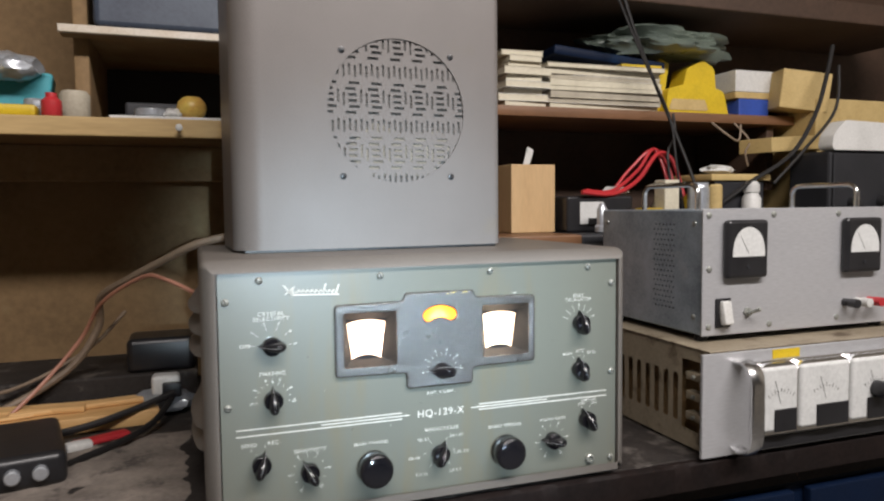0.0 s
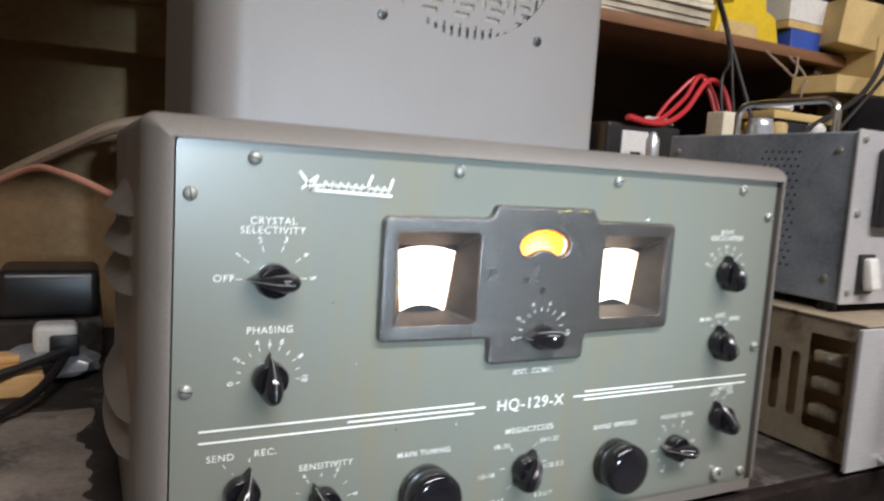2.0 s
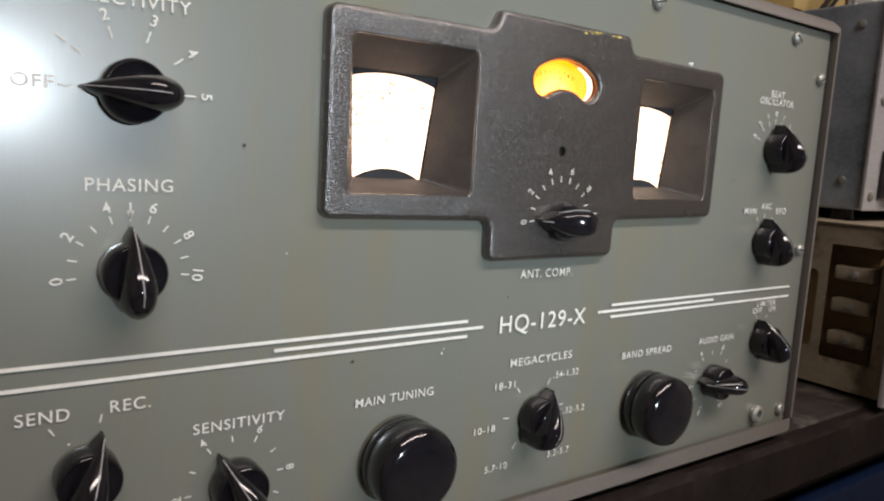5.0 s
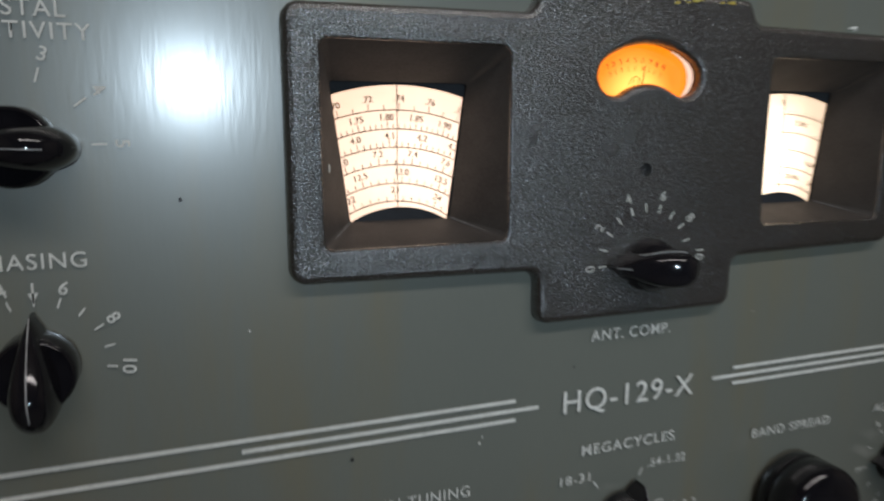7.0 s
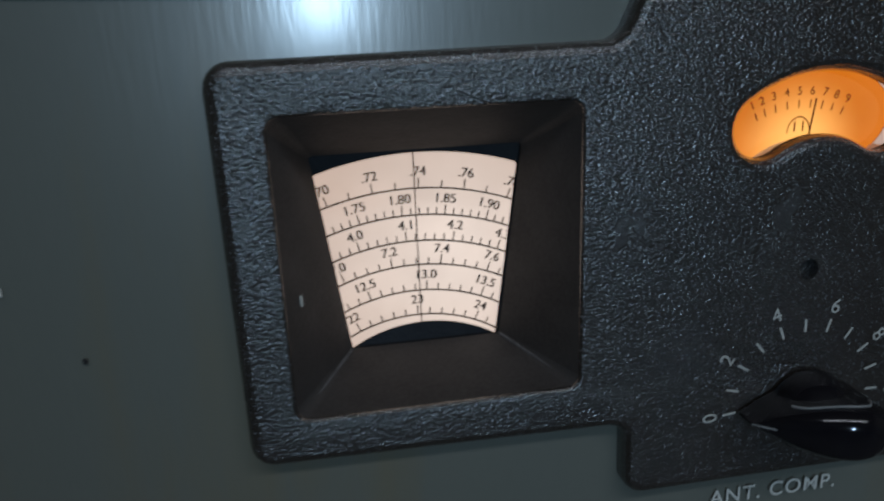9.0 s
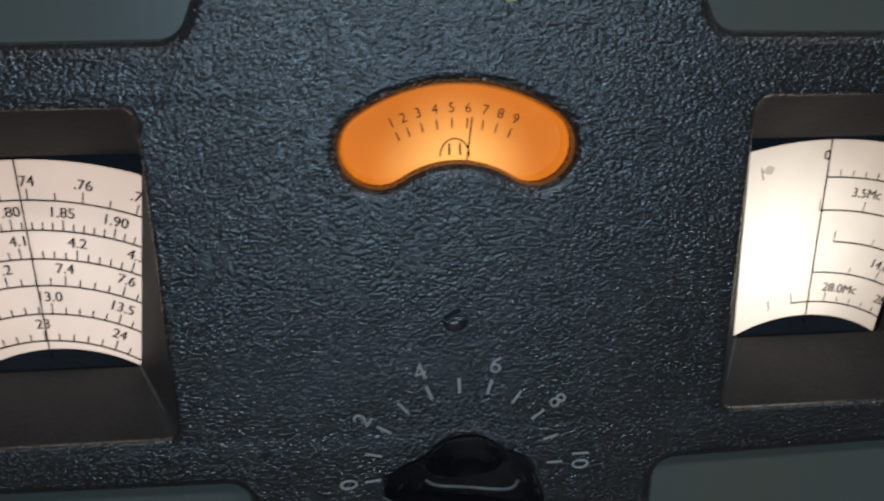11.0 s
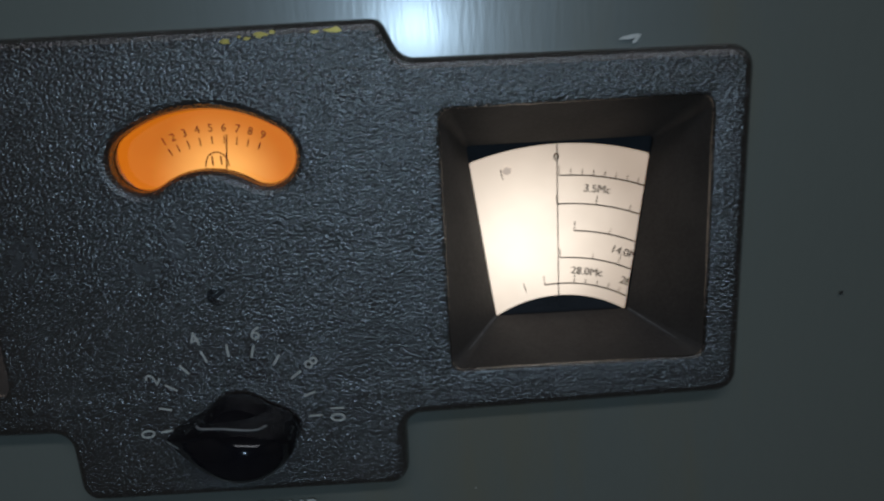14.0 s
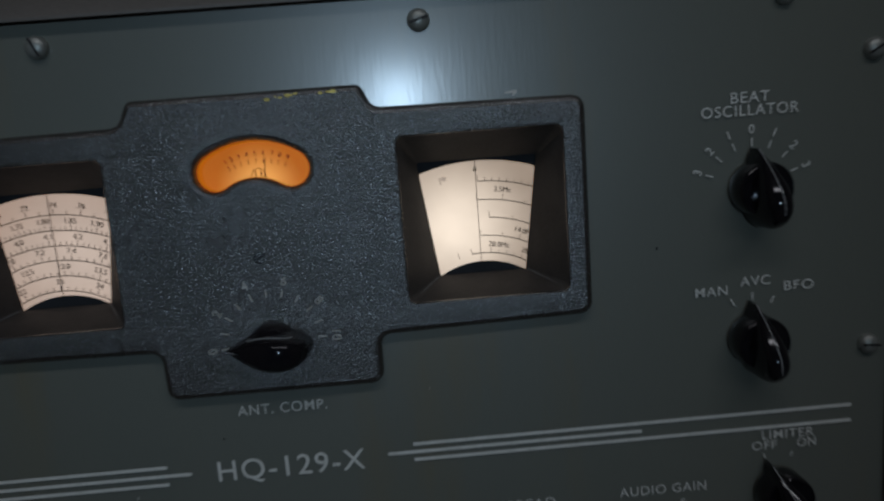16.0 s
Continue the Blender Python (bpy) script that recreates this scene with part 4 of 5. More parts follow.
def grille():
    """Plate with a basket-weave of real slots: stacks of level slots between upright ones."""
    PX, PZ, y = 0.0292, 0.0680, 0.0017
    slots = []
    for c, half, off in ((0.01825, 0.0068, 0.0022), (0.01095, 0.0066, -0.0024), (0.00365, 0.0054, 0.0), (-0.00365, 0.0054, 0.0), (-0.01095, 0.0066, 0.0024), (-0.01825, 0.0068, -0.0022)):
        slots.append((off - half, off + half, c - 0.0018, c + 0.0018))
    for x, c in ((-PX / 2 + 0.0036, -0.0022), (PX / 2 - 0.0036, 0.0022)):
        slots.append((x - 0.0014, x + 0.0014, c - 0.0082, c + 0.0082))
    for k in range(4):
        x, up = -0.01095 + 0.0073 * k, 0.0012 if k % 2 else -0.0012
        slots.append((x - 0.0014, x + 0.0014, -PZ / 2, -PZ / 2 + 0.0072 + up))
        slots.append((x - 0.0014, x + 0.0014, PZ / 2 - 0.0072 + up, PZ / 2))
    xs = sorted({-PX / 2, PX / 2} | {v for s in slots for v in s[:2]})
    zs = sorted({-PZ / 2, PZ / 2} | {v for s in slots for v in s[2:]})
    cells = [(x0, x1, z0, z1) for x0, x1 in zip(xs, xs[1:]) for z0, z1 in zip(zs, zs[1:])
             if not any(s[0] < (x0 + x1) / 2 < s[1] and s[2] < (z0 + z1) / 2 < s[3] for s in slots)]
    verts, faces = [], []
    for i in range(-4, 5):
        for j in range(-2, 3):
            for x0, x1, z0, z1 in cells:
                cx, cz = i * PX, j * PZ + 0.0144
                mx, mz = cx + (x0 + x1) / 2, cz + (z0 + z1) / 2
                if mx * mx + mz * mz < (GR + 0.006) ** 2:
                    n = len(verts)
                    verts += [(GX + cx + a, y, GZ + cz + b) for a, b in ((x0, z0), (x1, z0), (x1, z1), (x0, z1))]
                    faces.append((n, n + 1, n + 2, n + 3))
    me = bpy.data.meshes.new("grille")
    me.from_pydata(verts, [], faces)
    me.materials.append(SPEAKER)
    return me


part("grille", grille(), SPEAKER, speaker, "slotted basket-weave grille", SPK)
torn = slab(rounded([(-0.070, -0.050), (-0.040, -0.082), (0.045, -0.082), (0.074, -0.045), (0.060, -0.022), (0.012, -0.030), (-0.030, -0.014), (-0.052, -0.034)], [0.006] * 8, 0, 4), 0.0032, 0.0040)
part("torn_cloth", torn, TORN, speaker, "pale torn cloth behind the lower slots", SPK @ pose(GX, 0, GZ))
part("grille_cloth", lathe([(0, 0), (0.100, 0.0)], pose(GX, 0.0050, GZ, 90), 40), GRILLE_CLOTH, speaker, "blotched cloth and dark cone behind the slots", SPK)
for gx in (-0.072, 0.072):
    for gz in (-0.083, 0.072):
        part("grille_screw", lathe([(0.0042, -0.0004), (0.0040, 0.0010), (0.0015, 0.0016), (0, 0.0016)], SPK @ pose(GX + gx, 0, GZ + gz, 90), 14), BLACK, speaker)
part("foot_gasket", box(-SW + 0.012, SW - 0.006, 0.006, SD - 0.01, 0.0, 0.0032), BLACK, speaker, "", SPK)

# ---- rack instrument with white meters ----
rack = thing("rack_instrument", 0.62, 0.22, TOP, "old cream and grey rack power unit with white panel meters", "instrument")
RX0, RX1, RY, RT = 0.366, 0.880, -0.012, 0.903
part("front_panel", box(RX0, RX1, RY, RY + 0.005, TOP + 0.004, 0.9010, 0.0008), ALU, rack, "grey aluminium rack panel")


def side_wall(x):
    """Side sheet with a row of upright slots punched through."""
    bm = bmesh.new()
    y0, y1, z0, z1 = RY + 0.005, 0.46, TOP + 0.004, RT - 0.002
    out = [(y0, z0), (y1, z0), (y1, z1), (y0, z1)]
    a = [bm.verts.new((x, p, q)) for p, q in out]
    holes = []
    for k in range(9):
        c = 0.066 + 0.022 * k
        holes.append([bm.verts.new((x, c + p, 0.826 + q)) for p, q in rounded([(-0.0055, -0.034), (0.0055, -0.034), (0.0055, 0.034), (-0.0055, 0.034)], [0.0045] * 4, 0, 4)])
    big = [bm.verts.new((x, p, q)) for p, q in ((0.010, 0.786), (0.052, 0.786), (0.052, 0.884), (0.010, 0.884))]
    fill(bm, [a, big] + holes)
    return bm


part("side_plate", side_wall(0.384), CREAM, rack, "dirty cream side with upright vent slots")
part("inner_chassis", box(0.404, 0.86, 0.02, 0.455, TOP + 0.006, RT - 0.006), WALL, rack, "rusty brown inner chassis")
part("top_cover", box(0.382, 0.872, RY + 0.006, 0.462, RT - 0.0018, RT, 0.0006), CREAM, rack, "cream top cover")
for lz in (0.803, 0.832, 0.860):
    part("terminal_ledge", box(0.388, 0.4035, 0.018, 0.050, lz - 0.006, lz + 0.006, 0.002), CREAM, rack)
for hz in (0.803, 0.832, 0.860):
    part("terminal_screw", lathe([(0.003, 0), (0.003, 0.004), (0, 0.005)], pose(0.3884, 0.032, hz, 0, -90), 8), SCREW, rack)
def strap(x, width, thick):
    """Broad bent strap handle with feet turned back to the panel."""
    path = [(RY, 0.770), (RY - 0.014, 0.768), (RY - 0.026, 0.772), (RY - 0.034, 0.782), (RY - 0.036, 0.796), (RY - 0.036, 0.862), (RY - 0.034, 0.876), (RY - 0.026, 0.886), (RY - 0.014, 0.890), (RY, 0.888)]
    pts = [Vector(p) for p in path]
    bm = bmesh.new()
    rings = []
    for k, p in enumerate(pts):
        d = (pts[min(k + 1, len(pts) - 1)] - pts[max(k - 1, 0)]).normalized()
        n = Vector((-d.y, d.x)) * thick / 2
        ring = []
        for a, b in ((-1, -0.5), (-0.8, -1), (0.8, -1), (1, -0.5), (1, 0.5), (0.8, 1), (-0.8, 1), (-1, 0.5)):
            q = p + n * b
            ring.append(bm.verts.new((x + a * width / 2, q.x, q.y)))
        rings.append(ring)
    bridge(bm, rings)
    bm.faces.new(rings[0])
    bm.faces.new(rings[-1])
    return bm


for hx in (0.424, 0.850):
    part("handle", strap(hx, 0.021, 0.006), CHROME, rack, "broad polished strap handle")
for mx0, mx1 in ((0.452, 0.512), (0.518, 0.606), (0.612, 0.700)):
    mt = part("panel_meter", box(mx0, mx1, RY - 0.017, RY - 0.0002, 0.791, 0.879, 0.004, 3), METER_FACE, rack, "white panel meter with a black lower cover")
    rim_bm = slab(rounded([(mx0 - 0.003, 0.786), (mx1 + 0.003, 0.786), (mx1 + 0.003, 0.884), (mx0 - 0.003, 0.884)], [0.004, 0.004, 0.014, 0.014], 0, 5), RY - 0.0125, RY - 0.0045)
    part("rim", rim_bm, CHROME, mt, "polished surround")
    part("cover", box(mx0 + (mx1 - mx0) * 0.30, mx1 - 0.004, RY - 0.0195, RY - 0.0175, 0.791, 0.822, 0.001), BLACK, mt, "black trapezoid cover")
    part("needle", bar(bmesh.new(), (mx0 + mx1) / 2 - 0.006, 0.845, 0.0007, 0.034, RY - 0.0174, 18), INK, mt)
    sb = bmesh.new()
    for k in range(9):
        a = 130 - 10 * k
        ticks([a], (mx0 + mx1) / 2, 0.815, 0.030, 0.0335 if k % 2 else 0.036, 0.0008, RY - 0.0174, sb)
    part("scale_line", sb, INK, mt, kind="stuff")
part("bezel_frame", box(0.446, 0.706, RY - 0.004, RY - 0.0003, 0.784, 0.886, 0.002), CHROME, rack)
part("sticker", box(0.482, 0.530, RY - 0.0006, RY - 0.0001, 0.8870, 0.8995), YELLOW, rack, "yellow paper sticker")
part("knob", lathe([(0.012, 0), (0.012, 0.010), (0.009, 0.018), (0, 0.019)], pose(0.655, RY - 0.018, 0.834, 90), 20), BLACK, rack)
part("knob", lathe([(0.012, 0), (0.012, 0.012), (0.010, 0.020), (0, 0.021)], pose(0.745, RY - 0.0004, 0.835, 90), 20), BLACK, rack)
part("lower_strip", box(0.446, 0.87, RY - 0.003, RY - 0.0004, 0.763, 0.779, 0.001), BLACK, rack)

# ---- home-made aluminium box on top of it ----
supply = thing("power_supply", 0.60, 0.18, RT, "home-built grey aluminium power supply with two black meters", "power supply")
BX0, BX1, BY0, BY1, BZ0, BZ1 = 0.414, 0.785, 0.047, 0.306, 0.913, 1.091
part("front_panel", box(BX0 - 0.004, BX1 + 0.004, BY0 - 0.003, BY0, BZ0, BZ1 + 0.002, 0.0008), ALU, supply, "bare grey aluminium panel")
body = part("body", box(BX0, BX1, BY0 + 0.0003, BY1, BZ0, BZ1, 0.002), GALV, supply, "mottled blue-grey galvanised sheet")
vent_mesh = None
for r in range(17):
    for c in range(6):
        yy, zz = 0.112 + 0.0085 * c + (0.00425 if r % 2 else 0), 0.945 + 0.0078 * r
        v = part("vent_hole", vent_mesh or lathe([(0.0016, 0.0004), (0.0014, 0.0005), (0.0013, 0.0001), (0, 0.0001)], pose(0, 0, 0, 0, -90), 10), DARK, body, "", pose(BX0, yy, zz))
        vent_mesh = v.data
for mx in (0.479, 0.700):
    mt = part("panel_meter", box(mx - 0.036, mx + 0.036, BY0 - 0.016, BY0 - 0.0033, 0.994, 1.077, 0.005, 3), BLACK, supply, "black panel meter with a white half-round face")
    face = bmesh.new()
    rim = [(mx + 0.0285 * math.cos(math.pi * k / 20), 1.025 + 0.042 * math.sin(math.pi * k / 20) ** 0.8) for k in range(21)]
    face.faces.new(ring_at(face, rim, BY0 - 0.0164))
    part("face", face, METER_FACE, mt, "white scale")
    part("needle", bar(bmesh.new(), mx - 0.008, 1.042, 0.0007, 0.030, BY0 - 0.0167, 30), INK, mt)
    part("adjuster", lathe([(0.003, 0), (0.003, 0.001), (0, 0.001)], pose(mx, BY0 - 0.016, 1.010, 90), 12), DARK, mt)
for sx0 in (0.444,):
    sw = part("rocker_plate", box(sx0 - 0.012, sx0 + 0.014, BY0 - 0.006, BY0 - 0.0033, 0.924, 0.966, 0.001), BLACK, supply)
    part("rocker", box(-0.008, 0.008, -0.008, 0.004, -0.017, 0.017, 0.003), WHITE, sw, "white rocker switch", pose(sx0 + 0.002, BY0 - 0.008, 0.945, -12))
tg = part("toggle_nut", lathe([(0.007, 0), (0.007, 0.003), (0.004, 0.0035), (0.004, 0.008), (0, 0.008)], pose(0.489, BY0 - 0.0033, 0.944, 90), 6), SCREW, supply)
part("toggle_lever", lathe([(0.002, 0), (0.003, 0.014), (0.0025, 0.017), (0, 0.018)], pose(0.489, BY0 - 0.011, 0.944, 65, 20), 10), SCREW, tg)
for px, c in ((0.700, WHITE), (0.675, BLACK), (0.725, RED)):
    part("binding_post", lathe([(0.006, 0), (0.006, 0.006), (0.004, 0.007), (0.004, 0.010), (0.007, 0.011), (0.007, 0.024), (0, 0.025)], pose(px, BY0 - 0.0033, 0.948, 90), 14), c, supply)
for px, pz in ((0.420, 1.084), (0.421, 1.008), (0.421, 0.926), (0.535, 1.084), (0.659, 1.084), (0.530, 0.924), (0.66, 0.926), (0.778, 1.084)):
    part("screw", lathe([(0.0044, 0), (0.0040, 0.0018), (0.002, 0.0028), (0, 0.003)], pose(px, BY0 - 0.0030, pz, 90), 12), SCREW, supply)
for py, pz in ((0.066, 1.072), (0.066, 0.938), (0.29, 1.07)):
    part("side_screw", lathe([(0.0040, 0), (0.0036, 0.0018), (0.002, 0.0026), (0, 0.0027)], pose(BX0, py, pz, 0, -90), 12), SCREW, supply)
for hx in (0.440, 0.752):
    part("handle", sweep([Vector(p) for p in ((hx, 0.092, BZ1 - 0.001), (hx, 0.092, 1.115), (hx, 0.094, 1.122), (hx, 0.100, 1.127), (hx, 0.108, 1.129), (hx, 0.150, 1.129), (hx, 0.206, 1.129), (hx, 0.214, 1.127), (hx, 0.220, 1.122), (hx, 0.222, 1.115), (hx, 0.222, BZ1 - 0.001))], 0.0042, 10),
         CHROME, supply, "bare aluminium bow handle")
for fx in (0.43, 0.77):
    for fy in (0.07, 0.28):
        part("rubber_foot", lathe([(0.010, 0), (0.009, 0.010), (0, 0.010)], pose(fx, fy, RT), 14), BLACK, supply)

# ---- riser behind the receiver with a wood block and a small meter case ----
single("wooden_riser", box(0.06, 0.408, 0.365, 0.62, TOP, 1.046, 0.003), REDWOOD, "brown wooden riser box standing on the bench", "riser")
block = bmesh.new()
block = box(0.345, 0.440, 0.500, 0.585, 1.0465, 1.180, 0.002, 2, block)
single("wood_block", block, OAK, "pale raw wooden block standing on the riser", "wood block", "", "", pose(-0.025, -0.02, 0))
single("folded_paper", slab(rounded([(0.378, 1.150), (0.392, 1.150), (0.412, 1.215), (0.398, 1.222)], [0.002] * 4, 0, 3), 0.567, 0.568), WHITE, "white paper slip standing behind the wood block", "paper")
case = thing("equipment_case", 0.85, 0.5, TOP, "large dark steel equipment case under the shelf", "equipment case")
part("case_body", box(0.412, 1.45, 0.375, 0.755, TOP, 1.046, 0.005), DARK, case)
part("front_plate", box(0.43, 1.43, 0.368, 0.3749, TOP + 0.02, 1.03, 0.003), DARK, case)
mc = thing("meter_case", 0.50, 0.5, 1.046, "small black meter case on the equipment case", "meter")
part("case_body", box(0.425, 0.575, 0.45, 0.56, 1.0465, 1.118, 0.005, 3), BLACK, mc)
part("scale_window", box(0.452, 0.505, 0.4465, 0.4498, 1.062, 1.106, 0.002), METER_FACE, mc, "small pale meter window")
part("needle_stop", box(0.470, 0.488, 0.444, 0.4463, 1.062, 1.074), BLACK, mc)

# ---- shelves on the right ----
shelf = thing("right_shelf", 0.6, 0.6, 1.28, "reddish brown wooden shelf board", "shelf", "", "structure")
part("shelf_board", box(0.135, 1.04, 0.50, 0.757, 1.276, 1.296, 0.002), REDWOOD, shelf)
# reddish board coloured dark to carry the shade it stands in
part("upper_board", box(0.135, 1.50, 0.48, 0.757, 1.512, 1.560, 0.003), DARKBOARD, shelf, "thick upper shelf board, its shade put into a darker colour")
part("shelf_upright", box(0.136, 0.156, 0.52, 0.757, 1.297, 1.511, 0.002), REDWOOD, shelf)
part("shelf_bracket", box(0.98, 1.00, 0.52, 0.757, 1.13, 1.275, 0.002), DARKBOARD, shelf)


def pile(x0, x1, y0, y1, z, heights, tones, group):
    for h, tone in zip(heights, tones):
        dx0, dx1, dy, turn = random.uniform(-0.012, 0.012), random.uniform(-0.012, 0.012), random.uniform(-0.008, 0.010), random.uniform(-2.5, 2.5)
        cx, cy = (x0 + x1) / 2, (y0 + y1) / 2
        w, d = (x1 - x0 + dx1 - dx0) / 2, (y1 - y0) / 2
        mag = thing("magazine", cx, cy + dy, z, "yellowed paper magazine lying in a stack on the shelf", "magazine", group)
        M = pose(cx, cy + dy, z, 0, 0, turn)
        part("page_block", box(-w, w, -d, d, 0.0008, h - 0.0008), tone, mag, "", M)
        part("cover", join(box(-w - 0.001, w + 0.001, -d - 0.001, d, h - 0.0007, h), box(-w - 0.001, w + 0.001, -d - 0.001, d, 0, 0.0007)), random.choice((PAPER, PAPER2, WHITE)), mag, "", M)
        z += h + 0.0004
    return z


pile(0.325, 0.412, 0.515, 0.70, 1.2965, [0.011, 0.014, 0.010, 0.013, 0.012, 0.015, 0.011, 0.012, 0.010], [PAPER] * 9, "stack of pale magazines")
zt = pile(0.425, 0.695, 0.525, 0.72, 1.2965, [0.012, 0.010, 0.014, 0.009, 0.013, 0.010, 0.012, 0.009], [PAPER, PAPER2, PAPER2, PAPER, PAPER, PAPER2, PAPER, PAPER], "stack of magazines and papers")
single("magazine", box(0.60, 0.70, 0.53, 0.70, zt, zt + 0.008, 0.001), YELLOW, "yellow-backed booklet on the magazine stack", "magazine")
single("blue_folder", box(-0.13, 0.13, -0.08, 0.08, 0, 0.020, 0.004), NAVY, "dark blue folder lying on the magazine stack", "folder", "", "", pose(0.585, 0.62, zt + 0.010, 0, 6, -4))


def crumpled(x, y, z, sx, sy, sz, seed, rough=0.35, sub=3):
    bm = bmesh.new()
    bmesh.ops.create_icosphere(bm, subdivisions=sub, radius=1)
    for v in bm.verts:
        d = 1 + rough * noise.noise(v.co * 1.8 + Vector((seed, 0, 0))) + rough * 0.5 * noise.noise(v.co * 4.5 + Vector((0, seed, 0)))
        v.co = Vector((v.co.x * sx * d, v.co.y * sy * d, max(v.co.z, -0.75) * sz * d))
    low = min(v.co.z for v in bm.verts)
    for v in bm.verts:
        v.co += Vector((x, y, z - low))
    return bm


single("plastic_bag", crumpled(0.720, 0.58, zt + 0.030, 0.185, 0.080, 0.034, 3.1, 0.4, 4), BAG, "dull green crumpled plastic bag draped over the papers", "bag")
yt = thing("yellow_tool_case", 0.775, 0.58, 1.2965, "bright yellow moulded plastic tool holder on the shelf", "tool holder")
part("base", slab(rounded([(0.715, 1.2968), (0.885, 1.2968), (0.870, 1.350), (0.800, 1.372), (0.722, 1.352)], [0.006, 0.006, 0.014, 0.012, 0.014], 0, 4), 0.535, 0.64), YELLOW, yt)
part("grip", slab(rounded([(0.772, 1.362), (0.862, 1.352), (0.856, 1.404), (0.826, 1.420), (0.782, 1.400)], [0.005, 0.005, 0.016, 0.014, 0.012], 0, 4), 0.55, 0.60), YELLOW, yt)
part("recess", slab(rounded([(0.722, 1.306), (0.828, 1.306), (0.818, 1.330), (0.732, 1.330)], [0.004] * 4, 0, 3), 0.5335, 0.5349), CARTON, yt)
part("wedge", slab(rounded([(0.690, 1.2968), (0.722, 1.2968), (0.742, 1.410), (0.716, 1.420)], [0.004] * 4, 0, 3), 0.56, 0.62), YELLOW, yt)
single("white_box", box(0.890, 1.005, 0.52, 0.68, 1.350, 1.398, 0.002), WHITE, "white card box stacked on a blue one", "box")
single("blue_box", box(0.900, 0.985, 0.520, 0.66, 1.2965, 1.335, 0.002), BLUE, "small bright blue card box on the shelf", "box")
single("tan_board", box(0.890, 1.01, 0.52, 0.68, 1.3355, 1.3495, 0.001), CARTON, "tan board between the boxes", "board")
single("small_carton", box(-0.055, 0.055, -0.05, 0.05, 0.0, 0.085, 0.002), CARTON, "tan card carton with faded print, at the shelf end", "carton", "", "", pose(1.030, 0.50, 1.2968, 0, 7, -18) @ pose(0, 0, 0.008))
single("brown_carton", box(1.04, 1.34, 0.44, 0.70, 1.0465, 1.33, 0.003), CARTON, "brown corrugated carton standing on the equipment case", "carton")
dc = thing("dark_radio_case", 1.09, 0.36, 1.0465, "black instrument case under a white tray", "instrument")
part("case_body", box(0.955, 1.33, 0.326, 0.43, 1.0465, 1.205, 0.006), DARK, dc)
part("front_plate", box(0.960, 1.325, 0.320, 0.3257, 1.052, 1.200, 0.002), DARK, dc)
for kx in (1.01, 1.09, 1.17):
    part("knob", lathe([(0.013, 0), (0.013, 0.010), (0.010, 0.016), (0, 0.017)], pose(kx, 0.3198, 1.10, 90), 18), BLACK, dc)
single("white_tray", slab(rounded([(0.950, 1.2058), (1.26, 1.2058), (1.26, 1.258), (0.985, 1.266), (0.955, 1.236)], [0.010, 0.004, 0.008, 0.02, 0.016], 0, 6), 0.318, 0.352), WHITE, "white plastic tray lying on the black case", "tray")
single("cardboard_flap", box(-0.09, 0.09, -0.04, 0.04, 0, 0.03, 0.001), CARTON, "loose tan cardboard strip on the tray", "cardboard", "", "", pose(0.975, 0.40, 1.2058, 0, -4, 10) @ pose(0, 0.06, 0.007))

